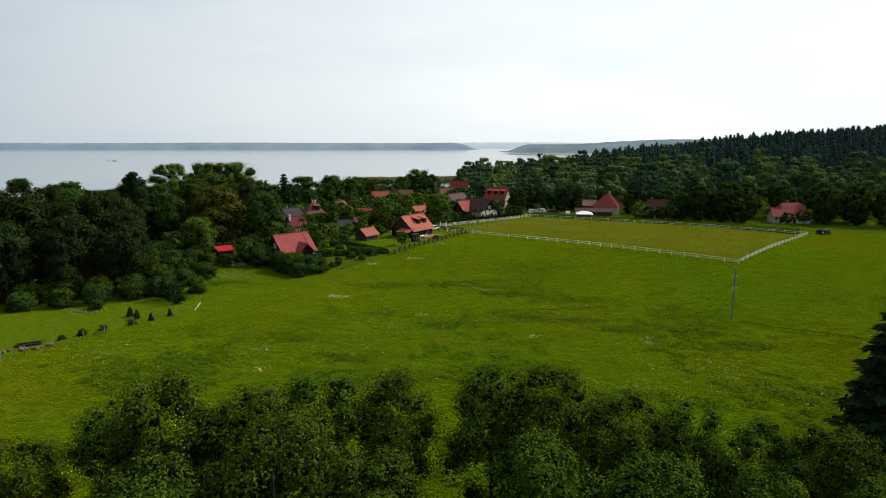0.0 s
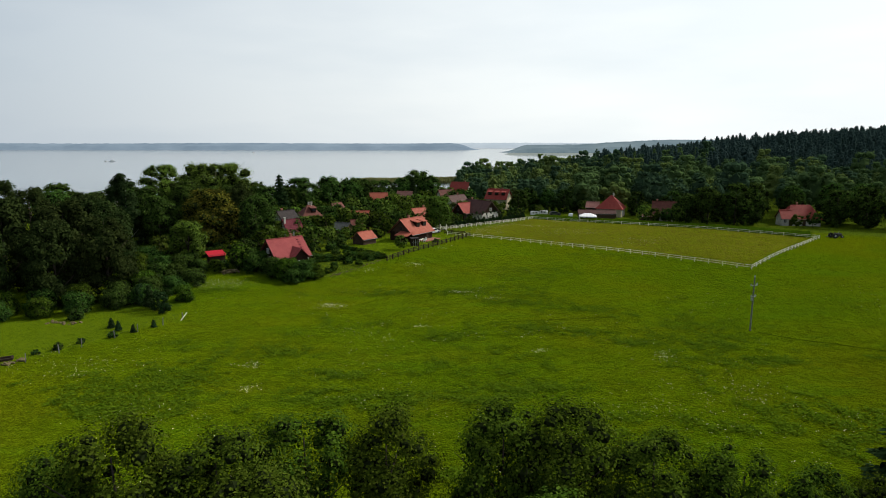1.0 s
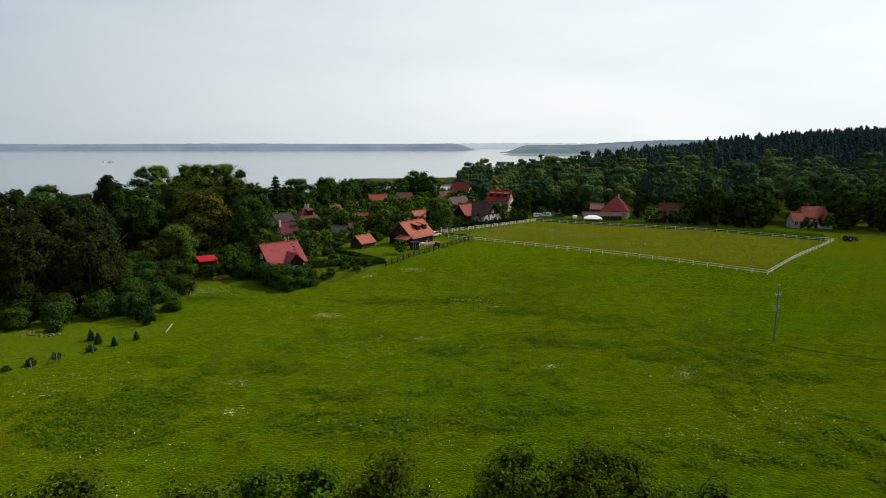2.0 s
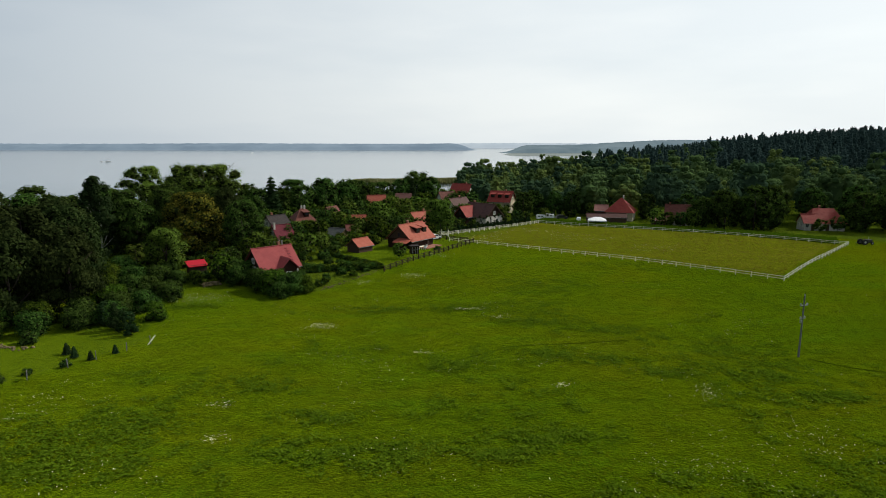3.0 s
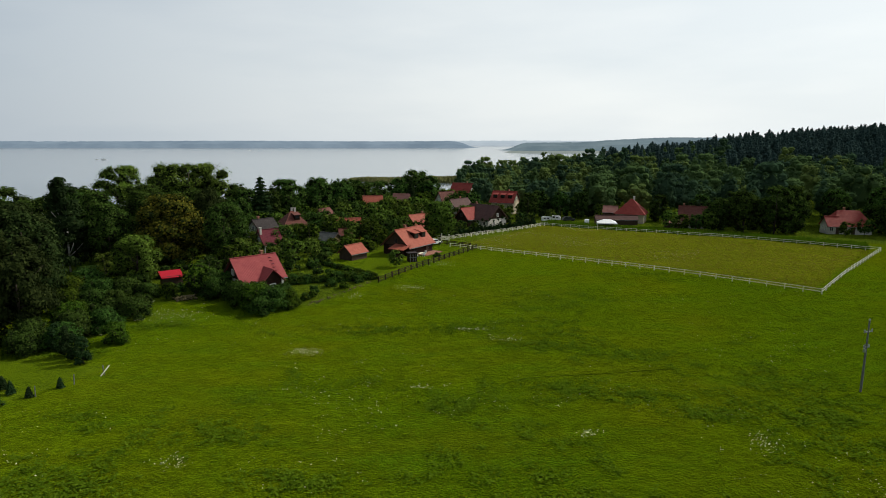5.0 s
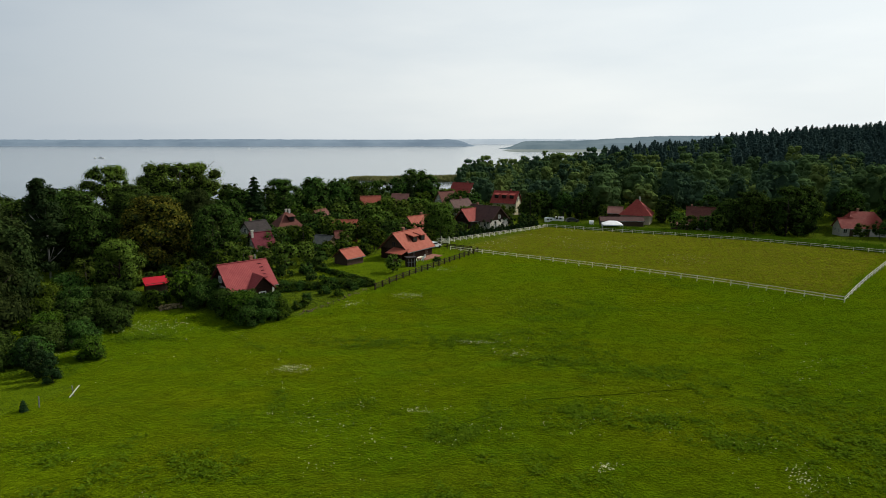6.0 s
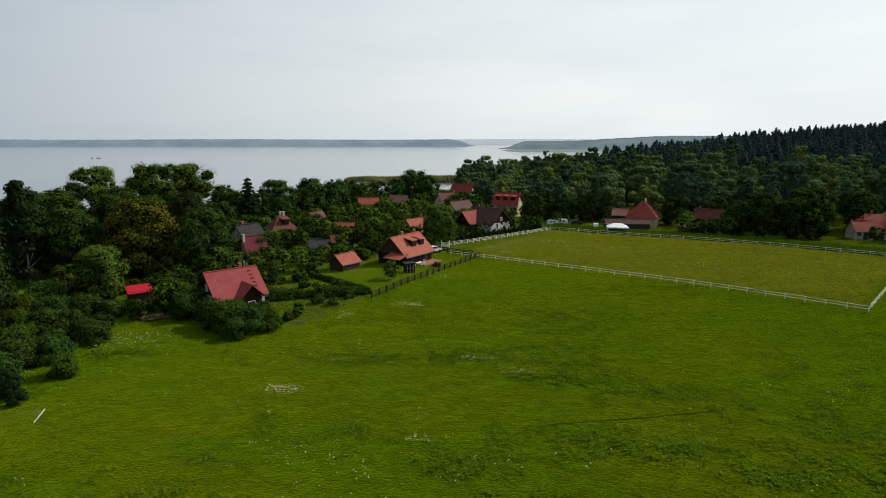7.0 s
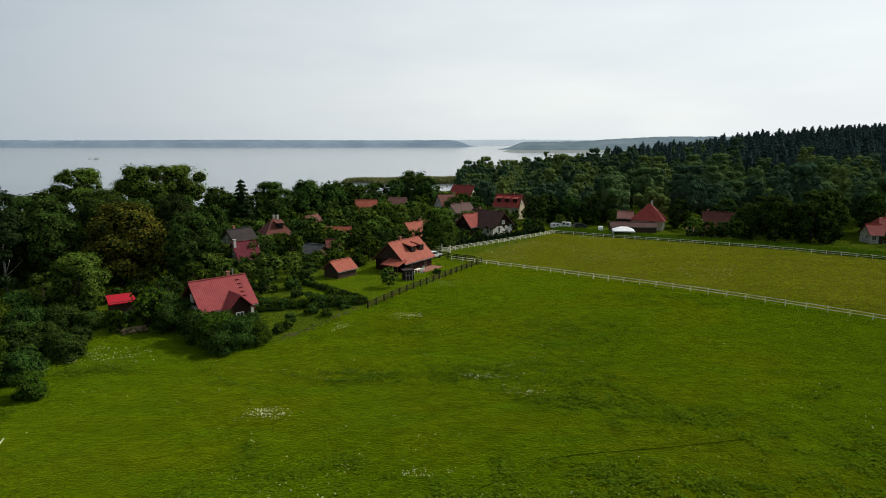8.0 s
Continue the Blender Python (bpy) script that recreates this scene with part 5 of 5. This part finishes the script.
def caravan(x, y, yaw, label):
    c = thing("caravan", x, y, None, yaw, label, "caravan", "caravans behind the paddock")
    part("body", prism(bmesh.new(), [(-2.3, 0.5), (2.3, 0.5), (2.4, 1.4), (2.0, 2.4), (-2.0, 2.5), (-2.4, 1.6)], -1.05, 1.05), M["white_body"], c)
    for wx in (-1.1, 0.6):
        part("window", boxed(wx, -1.06, 1.65, 1.1, 0.03, 0.6), M["glass"], c)
    for s in (-1, 1):
        bm = cylinder(bmesh.new(), 0.33, 0.33, -0.1, 0.1, 14)
        part("wheel", bm, M["rubber"], c, "", pose(0, s * 1.0, 0.32, 90))
    part("tow_bar", boxed(2.9, 0, 0.5, 1.3, 0.1, 0.08), M["steel"], c)
    c.matrix_basis = c.matrix_basis @ Matrix.Scale(0.66, 4)
    return c


caravan(34.3, 229.5, 10, "white touring caravan parked behind the paddock")
caravan(46.2, 221.5, 75, "small white caravan parked beside the tent")
caravan(38.0, 231.5, -15, "white touring caravan parked behind the paddock")


def car(x, y, yaw, paint, label):
    c = thing("car", x, y, None, yaw, label, "car")
    part("body", prism(bmesh.new(), [(-2.1, 0.35), (2.1, 0.35), (2.15, 0.8), (1.2, 0.95), (0.55, 1.45), (-1.3, 1.5), (-2.0, 1.0)], -0.85, 0.85), paint, c)
    for s in (-1, 1):
        part("side_window", prism(bmesh.new(), [(-1.6, 1.0), (0.9, 0.98), (0.5, 1.38), (-1.2, 1.42)], s * 0.855 - 0.01, s * 0.855 + 0.01), M["glass"], c)
        for wx in (-1.3, 1.3):
            part("wheel", cylinder(bmesh.new(), 0.32, 0.32, -0.11, 0.11, 14), M["rubber"], c, "", pose(wx, s * 0.8, 0.32, 90))
    return c


car(-3.2, 176.4, 40, M["white_body"], "white car parked beside the log house")
car(42.0, 230.0, 5, M["dark"], "dark car parked by the caravans")

# tractor by the paddock's corner
tractor = thing("tractor", 110.5, 171.5, None, 10, "small dark tractor parked at the paddock's corner", "tractor")
part("bonnet", prism(bmesh.new(), [(0.0, 0.7), (1.9, 0.75), (1.9, 1.25), (0.0, 1.4)], -0.38, 0.38), M["dark"], tractor)
part("seat", prism(bmesh.new(), [(-1.1, 0.7), (-0.4, 0.7), (-0.45, 1.05), (-0.95, 1.1), (-1.05, 1.5), (-1.2, 1.5)], -0.3, 0.3), M["rubber"], tractor)
part("chassis", boxed(0.3, 0, 0.6, 3.0, 0.5, 0.35, 0.04), M["dark"], tractor)
part("steering_wheel", cylinder(bmesh.new(), 0.2, 0.2, 1.5, 1.54, 12, -0.25), M["rubber"], tractor)
for s in (-1, 1):
    for wx, r, w in ((-0.8, 0.72, 0.36), (1.5, 0.42, 0.24)):
        wh = part("wheel", cylinder(bmesh.new(), r, r, -w / 2, w / 2, 18), M["rubber"], tractor, "", pose(wx, s * 0.78, r, 90))
        part("hub", cylinder(bmesh.new(), r * 0.45, r * 0.45, -w / 2 - 0.02, w / 2 + 0.02, 12), M["steel"], wh)
part("exhaust", cylinder(bmesh.new(), 0.05, 0.05, 1.3, 2.1, 8, 1.2, 0.2), M["steel"], tractor)
part("drawbar", boxed(-2.0, 0, 0.5, 1.8, 0.2, 0.12), M["dark"], tractor)

# dark booth, table and sunshade on the lawn
booth = thing("garden_booth", -7.6, 154.6, None, 20, "dark wooden garden booth standing on the lawn", "booth")
part("body", boxed(0, 0, 0.95, 1.9, 1.5, 2.0, 0.03), M["fence_wood"], booth)
part("roof", boxed(0, 0, 2.02, 2.2, 1.9, 0.14, 0.02), M["dark_tile"], booth)
for bx in (-0.6, 0.0, 0.6):
    part("upright", boxed(bx, -0.78, 0.95, 0.08, 0.06, 1.7), M["steel"], booth)
part("crossbar", boxed(0, -0.79, 1.1, 1.7, 0.05, 0.07), M["steel"], booth)
table = thing("garden_table", -5.9, 161.2, None, 55, "white garden table on the brick terrace", "table")
part("tabletop", boxed(0, 0, 0.73, 1.8, 0.9, 0.05, 0.01), M["white_paint"], table)
for sx in (-1, 1):
    for sy in (-1, 1):
        part("leg", boxed(sx * 0.8, sy * 0.35, 0.36, 0.06, 0.06, 0.72), M["white_paint"], table)


def garden_chair(x, y, yaw):
    c = thing("garden_chair", x, y, None, yaw, "white plastic garden chair on the terrace", "chair", "garden chairs")
    part("seat", boxed(0, 0, 0.44, 0.5, 0.48, 0.05, 0.01), M["white_body"], c)
    part("backrest", boxed(0, 0.24, 0.75, 0.5, 0.05, 0.6, 0.01), M["white_body"], c)
    for sx in (-1, 1):
        for sy in (-1, 1):
            part("leg", boxed(sx * 0.21, sy * 0.2, 0.21, 0.05, 0.05, 0.44), M["white_body"], c)
    return c


garden_chair(-5.3, 160.2, 200)
garden_chair(-6.8, 160.0, 150)
garden_chair(-5.0, 162.4, 330)
plant(BUSH[1], -2.2, 160.4, 0.42, wide=1.25, label="low dark rounded bush on the lawn")

# white gate beside the paddock
gate = thing("paddock_gate", -1.2, 183.4, None, -30, "white painted double gate with tall posts", "gate")
for gxp in (-2.2, 0.0, 2.2):
    part("gate_post", boxed(gxp, 0, 0.9, 0.2, 0.2, 2.0, 0.02), M["white_paint"], gate)
for cx in (-1.1, 1.1):
    lf = part("leaf", boxed(cx, 0, 1.25, 1.9, 0.06, 0.12), M["white_paint"], gate)
    for z in (0.35, 0.8):
        part("bar", boxed(cx, 0, z, 1.9, 0.05, 0.1), M["white_paint"], lf)
    part("brace", boxed(0, 0, 0, 2.0, 0.05, 0.1, m=pose(cx, 0.03, 0.8, 0, 24)), M["white_paint"], lf)

# post fence beside the lawn, with a leaning brace at its end
lawn_fence = thing("wire_fence", -56.6, 71.0, None, 0, "row of thin grey posts strung with wire", "fence")
inv = lawn_fence.matrix_basis.inverted()
spots = [(-56.6 + 15.4 * f, 71.0 + 23.8 * f) for f in (0.0, 0.1, 0.22, 0.36, 0.46, 0.62, 0.74, 0.88, 1.0)]
for i, (fx, fy) in enumerate(spots):
    child("post", thin_post, lawn_fence, inv @ pose(fx, fy, float(gz(fx, fy)) - 0.1, 3 * math.sin(i * 2.1), 3 * math.cos(i * 3.3), i * 20))
for (ax, ay), (bx, by) in zip(spots, spots[1:]):
    for h in (0.55, 1.05):
        v, f = tube([(ax, ay, float(gz(ax, ay)) + h), (bx, by, float(gz(bx, by)) + h)], [0.004, 0.004], 3)
        child("wire", mesh("wire", v, f, M["dark"]), lawn_fence, inv)
part("brace", boxed(0, 0, 0, 1.5, 0.09, 0.09, m=pose(-41.0, 94.7, 0.55, 0, -42, 57)), M["white_paint"], lawn_fence, "pale leaning wooden brace", inv)

# timber-edged pit by the lawn
pit = thing("timber_frame", -57.0, 76.8, None, 30, "low dark timber frame lying by the fence", "garden frame")
for cx, cy, sx, sy in ((0, 0.5, 3.0, 0.25), (0, -0.5, 3.0, 0.25), (-1.4, 0, 0.25, 0.75), (1.4, 0, 0.25, 0.75)):
    part("beam", boxed(cx, cy, 0.13, sx, sy, 0.3, 0.03), M["fence_wood"], pit)


def stone_mesh(seed):
    bm = bmesh.new()
    bmesh.ops.create_icosphere(bm, subdivisions=2, radius=1.0)
    for v in bm.verts:
        v.co *= 1 + 0.28 * noise.noise(v.co * 1.3 + Vector((seed * 7.0, 0, 0)))
        v.co.z *= 0.7
    me = bpy.data.meshes.new("stone")
    bm.to_mesh(me)
    bm.free()
    me.materials.append(M["stone"])
    return me


STONES = [stone_mesh(i) for i in range(4)]


def stone_row(name, label, pts, count, spread, size, seed, lift=0.0):
    rng = random.Random(seed)
    top = thing(name, pts[0][0], pts[0][1], None, 0, label, "stones")
    inv = top.matrix_basis.inverted()
    for i in range(count):
        f = rng.uniform(0, len(pts) - 1.001)
        a, b = pts[int(f)], pts[int(f) + 1]
        f -= int(f)
        x, y = a[0] + (b[0] - a[0]) * f + rng.gauss(0, spread), a[1] + (b[1] - a[1]) * f + rng.gauss(0, spread)
        s = size * rng.uniform(0.5, 1.4)
        h = rng.uniform(0, lift)
        child("stone", STONES[i % 4], top, inv @ pose(x, y, float(gz(x, y)) + s * 0.3 + h, rng.uniform(0, 30), rng.uniform(0, 30), rng.uniform(0, 360)) @ Matrix.Scale(s, 4))
    return top


stone_row("stone_row", "row of pale field stones along the garden edge", [(-23.5, 124.2), (-18.5, 131.3), (-14.6, 137.2)], 70, 0.3, 0.13, 1)
stone_row("stone_heap", "heap of grey field stones at the meadow's edge", [(-46.6, 126.6), (-43.6, 127.6)], 70, 0.45, 0.22, 2, 0.45)
stone_row("stone_edging", "loose pale stones round the timber frame", [(-59.5, 74.0), (-55.5, 75.2), (-54.0, 77.5)], 45, 0.35, 0.2, 3)
stone_row("rockery", "low rockery of pale stones beside the lawn bushes", [(-61.0, 93.0), (-57.0, 92.6)], 30, 0.4, 0.2, 4)


# boats on the lake
def motor_boat(x, y, s, yaw):
    b = thing("motor_boat", x, y, LAKE, yaw, "white motor boat far out on the lake", "boat", "boats on the lake")
    part("hull", prism(bmesh.new(), [(-4 * s, -0.4 * s), (3.4 * s, -0.4 * s), (4.8 * s, 1.0 * s), (-4 * s, 0.8 * s)], -1.2 * s, 1.2 * s), M["white_body"], b)
    part("cabin", prism(bmesh.new(), [(-2.2 * s, 0.7 * s), (2.0 * s, 0.7 * s), (1.2 * s, 2.0 * s), (-1.9 * s, 2.1 * s)], -0.9 * s, 0.9 * s), M["white_body"], b)
    part("mast", cylinder(bmesh.new(), 0.08 * s, 0.05 * s, 1.9 * s, 4.2 * s, 6, -0.6 * s), M["steel"], b)
    return b


motor_boat(-641, 1177, 1.25, 15)
motor_boat(-657, 1184, 0.8, -10)
motor_boat(-700, 2250, 1.2, 30)

# reed bank in the bay
rng_r = np.random.default_rng(8)


def tufts(n, place, height, width, rng):
    """Upright blades, three corners each, two to a tuft."""
    p = place(n)
    n = len(p)
    out = []
    for turn in (0.0, 1.3):
        a = rng.uniform(0, 6.28, n) + turn
        w = width * rng.uniform(0.6, 1.3, n)
        h = height * rng.uniform(0.55, 1.35, n)
        lean = rng.normal(size=(n, 2)) * 0.35 * h[:, None]
        d = np.stack([np.cos(a) * w, np.sin(a) * w], 1) * 0.5
        base = p[:, 2]
        out.append(np.stack([np.column_stack([p[:, :2] - d, base]), np.column_stack([p[:, :2] + d, base]), np.column_stack([p[:, :2] + lean, base + h])], 1))
    return np.concatenate(out).reshape(-1, 3)


def reed_bed(n):
    u, v = rng_r.uniform(0, 1, n), rng_r.uniform(0, 1, n)
    half = 30 * np.sin(np.pi * np.clip(u * 0.9 + 0.06, 0, 1)) ** 0.7
    x = -82 + 190 * u
    y = 560 + 30 * u + (v - 0.5) * 2 * half + 6 * np.sin(u * 25)
    return np.stack([x, y, np.full(n, LAKE)], 1)


reeds = new("reed_bank", quads_mesh("reed_bank", tufts(9000, reed_bed, 2.6, 2.6, rng_r), M["reed"], 3))
tagged(reeds, "low tan and green reed bank in the bay", "reeds", kind="stuff")
bank = [(-82 + 190 * i / 40, 560 + 30 * i / 40 + sgn * 30 * math.sin(math.pi * min(1, i / 40 * 0.9 + 0.06)) ** 0.7 + 6 * math.sin(i / 40 * 25), LAKE + 0.5) for sgn in (-1, 1) for i in range(41)]
mud = new("ground_reed_bank", mesh("ground_reed_bank", bank, [(i, i + 1, i + 42, i + 41) for i in range(40)], M["reed"]))
tagged(mud, "flat marshy bank under the reeds", "bank", kind="structure")

# ---- grass, weeds and flowers ----
rng_m = np.random.default_rng(21)


def lumpy(x, y, scale, seed):
    return np.array([noise.noise((a * scale, b * scale, seed)) for a, b in zip(x, y)])


def ground_at(x, y):
    lift = np.array([noise.noise((a * 0.12, b * 0.12, 0)) * 0.16 + noise.noise((a * 0.035, b * 0.035, 5)) * 0.22 for a, b in zip(x, y)])
    return gz(x, y) + lift - 0.02


def in_meadow(x, y):
    hedge = (x + 12.7) * -0.857 + (y - 137.2) * 0.515
    paddock = (x - 0.9) * 0.552 + (y - 173.6) * 0.834
    posts = (x + 57) * -0.84 + (y - 71) * 0.54
    return ((hedge < 0.0) | (y < 119 - 0.12 * x)) & (paddock < 0) & ((posts < 0.5) | (y > 100))


def meadow_spots(n, lo=40, hi=150):
    # nearer ground gets more, so that the turf keeps its grain
    y = lo + (hi - lo) * rng_m.uniform(0, 1, n) ** 1.5
    x = rng_m.uniform(-0.80, 0.80, n) * (y + 2)
    ok = in_meadow(x, y)
    x, y = x[ok], y[ok]
    return x, y


def turf(n):
    x, y = meadow_spots(n)
    keep = lumpy(x, y, 0.10, 1.0) + 0.5 * lumpy(x, y, 0.4, 2.0) + rng_m.uniform(-0.5, 0.5, len(x)) > -0.05
    x, y = x[keep], y[keep]
    return np.stack([x, y, ground_at(x, y)], 1)


def dock(n):
    x, y = meadow_spots(n, 42, 145)
    keep = lumpy(x / 1.8, y, 0.075, 7.0) + 0.6 * lumpy(x, y, 0.35, 8.0) > 0.27
    x, y = x[keep], y[keep]
    for cx, cy, rx, ry in ((1.5, 113.0, 4.5, 1.6), (24.5, 101.5, 5.0, 1.8), (-11.8, 111.7, 4.0, 1.5), (13.0, 105.0, 4.0, 1.2), (-43.7, 113.5, 5.0, 1.5), (38.0, 62.0, 4.0, 2.0),
                           (-22.2, 80.1, 4.5, 2.2), (-13.4, 72.0, 4.0, 1.6), (-14.3, 66.0, 4.0, 1.6), (-9.2, 64.0, 4.5, 1.8), (-5.3, 65.0, 3.5, 2.0), (-31.2, 70.7, 4.5, 2.0), (-37.5, 64.0, 4.0, 2.0), (13.4, 90.7, 4.0, 1.6), (20.7, 88.6, 4.0, 1.5),
                           (6.3, 67.1, 4.0, 1.8), (10.8, 68.3, 4.0, 1.8), (3.4, 65.0, 3.5, 1.6), (26.5, 84.6, 3.5, 1.5), (37.0, 84.6, 4.0, 1.5), (42.3, 77.7, 4.0, 1.6), (0.2, 86.5, 3.0, 1.2)):
        n_c = 320
        fx, fy = rng_m.normal(cx, rx * 0.65, n_c), rng_m.normal(cy, ry * 0.75, n_c)
        lump = lumpy(fx, fy, 0.55, 12.0) > -0.12
        x, y = np.concatenate([x, fx[lump]]), np.concatenate([y, fy[lump]])
    return np.stack([x, y, ground_at(x, y)], 1)


def paddock_spots(n):
    u, v = rng_m.uniform(0, 118, n), rng_m.uniform(0.5, 54, n)
    x, y = 0.9 + 0.836 * u + 0.548 * v, 173.6 - 0.548 * u + 0.836 * v
    ok = (x - 66) * -0.72 + (y - 130.9) * 0.694 > 0.5
    x, y = x[ok], y[ok]
    return np.stack([x, y, ground_at(x, y)], 1)


def back_spots(n):
    u, v = rng_m.uniform(-2, 86, n), rng_m.uniform(0.5, 9, n)
    x, y = 31.9 + 0.831 * u + 0.556 * v, 219.6 - 0.556 * u + 0.831 * v
    return np.stack([x, y, ground_at(x, y)], 1)


def weed_sprays(p, size, height, per, rng, tilt=0.4):
    n = len(p)
    out = []
    for _ in range(per):
        c = p + np.column_stack([rng.normal(size=(n, 2)) * 0.28, rng.uniform(0.05, height, n)])
        nrm = rng.normal(size=(n, 3)) * tilt + np.array([0, 0, 1.0])
        nrm /= np.linalg.norm(nrm, axis=1)[:, None]
        ref = rng.normal(size=(n, 3))
        u = ref - nrm * (ref * nrm).sum(1)[:, None]
        u /= np.linalg.norm(u, axis=1)[:, None]
        v = np.cross(nrm, u)
        s = size * rng.uniform(0.6, 1.4, (n, 1))
        out.append(np.stack([c - u * s * 0.6, c + v * s * 0.3, c + u * s * 0.6, c - v * s * 0.3], 1))
    return np.concatenate(out).reshape(-1, 3)


grass = new("meadow_grass", quads_mesh("meadow_grass", weed_sprays(turf(95000), 0.22, 0.09, 1, rng_m, 0.22), M["blade"]))
tagged(grass, "uneven bright green meadow grass", "grass", kind="stuff")
dry = new("paddock_grass", quads_mesh("paddock_grass", weed_sprays(paddock_spots(26000), 0.4, 0.10, 1, rng_m, 0.14), M["blade_dry"]))
tagged(dry, "tall dry yellowish paddock grass", "grass", kind="stuff")
rank = new("rough_grass", quads_mesh("rough_grass", tufts(7000, back_spots, 0.8, 0.9, rng_m), M["weed"], 3))
tagged(rank, "tall rank weeds behind the paddock fence", "weeds", kind="stuff")


docks = new("dock_weeds", quads_mesh("dock_weeds", weed_sprays(dock(70000), 0.25, 0.30, 5, rng_m, 0.30), M["weed"]))
tagged(docks, "dark green patches of broad-leaved weeds in the meadow", "weeds", kind="stuff")


def flower_spots():
    pts = []
    for cx, cy, rx, ry, n in ((-19.2, 101.2, 1.9, 0.8, 110), (-6.3, 133.0, 2.0, 1.0, 80), (-3.9, 90.5, 1.2, 0.6, 26), (12.5, 79.6, 0.9, 0.5, 30), (28.3, 78.2, 1.0, 2.0, 45), (-24.0, 74.8, 1.1, 0.9, 36), (-22.0, 67.3, 1.0, 0.8, 30), (-46.0, 118.0, 8.0, 3.5, 170), (-52.0, 110.0, 5.0, 4.0, 90),
                              (4.0, 111.0, 3.0, 1.0, 40), (-16.0, 128.0, 2.0, 2.0, 50), (-1.0, 150.0, 2.5, 3.0, 60), (8.0, 107.0, 3.0, 1.5, 30), (-12.0, 88.0, 6.0, 4.0, 40), (33.0, 66.0, 5.0, 3.0, 60), (22.0, 62.0, 4.0, 2.0, 40), (-46.0, 74.0, 8.0, 5.0, 90)):
        pts.append(np.column_stack([rng_m.normal(cx, rx * 0.6, n), rng_m.normal(cy, ry * 0.6, n)]))
    y = 42 + 105 * rng_m.uniform(0, 1, 2600) ** 1.3
    x = rng_m.uniform(-0.8, 0.8, 2600) * y
    keep = lumpy(x, y, 0.06, 31.0) > 0.05
    pts.append(np.column_stack([x[keep], y[keep]]))
    p = np.concatenate(pts)
    p = p[in_meadow(p[:, 0], p[:, 1])]
    q = paddock_spots(5200)
    q = q[lumpy(q[:, 0], q[:, 1], 0.07, 41.0) + 0.012 * (30 - q[:, 0]) > 0.05][:, :2]
    p = np.concatenate([p, q])
    return np.column_stack([p, ground_at(p[:, 0], p[:, 1]) + rng_m.uniform(0.25, 0.55, len(p))])


fp = flower_spots()
flowers = new("white_flowers", quads_mesh("white_flowers", weed_sprays(fp - np.array([0, 0, 0.1]), 0.115, 0.2, 2, rng_m), M["petal"]))
tagged(flowers, "small white flower heads scattered through the grass", "flowers", kind="stuff")

# a faint trodden trail, and a faint dark line from the pole
def trail(name, pts, width, label):
    verts, faces = [], []
    n = 40
    for i in range(n + 1):
        f = i / n * (len(pts) - 1)
        k = min(int(f), len(pts) - 2)
        f -= k
        p = [pts[max(k - 1, 0)], pts[k], pts[k + 1], pts[min(k + 2, len(pts) - 1)]]
        x, y = (0.5 * (2 * p[1][a] + (p[2][a] - p[0][a]) * f + (2 * p[0][a] - 5 * p[1][a] + 4 * p[2][a] - p[3][a]) * f * f + (3 * p[1][a] - p[0][a] - 3 * p[2][a] + p[3][a]) * f ** 3) for a in (0, 1))
        w = width * (0.7 + 0.5 * noise.noise((x * 0.7, y * 0.7, 2)))
        z = float(ground_at(np.array([x]), np.array([y]))[0]) + 0.05
        verts += [(x - 0.4 * w, y - w, z), (x, y, z + 0.03), (x + 0.4 * w, y + w, z)]
    for i in range(n):
        a = i * 3
        faces += [(a, a + 3, a + 4, a + 1), (a + 1, a + 4, a + 5, a + 2)]
    ob = new(name, mesh(name, verts, faces, M["trail"], True))
    return tagged(ob, label, "trail", kind="structure")


trail("ground_trail_1", [(0.2, 87.5), (1.3, 88.6), (3.0, 89.8), (6.6, 92.3), (9.3, 93.6), (17.3, 95.0), (22.3, 96.0), (28.2, 97.3)], 0.10, "faint trodden line through the meadow grass")
trail("ground_trail_2", [(46.8, 90.2), (50.5, 87.0), (55.0, 84.2), (61.0, 80.0)], 0.16, "faint dark line across the grass from the pole")
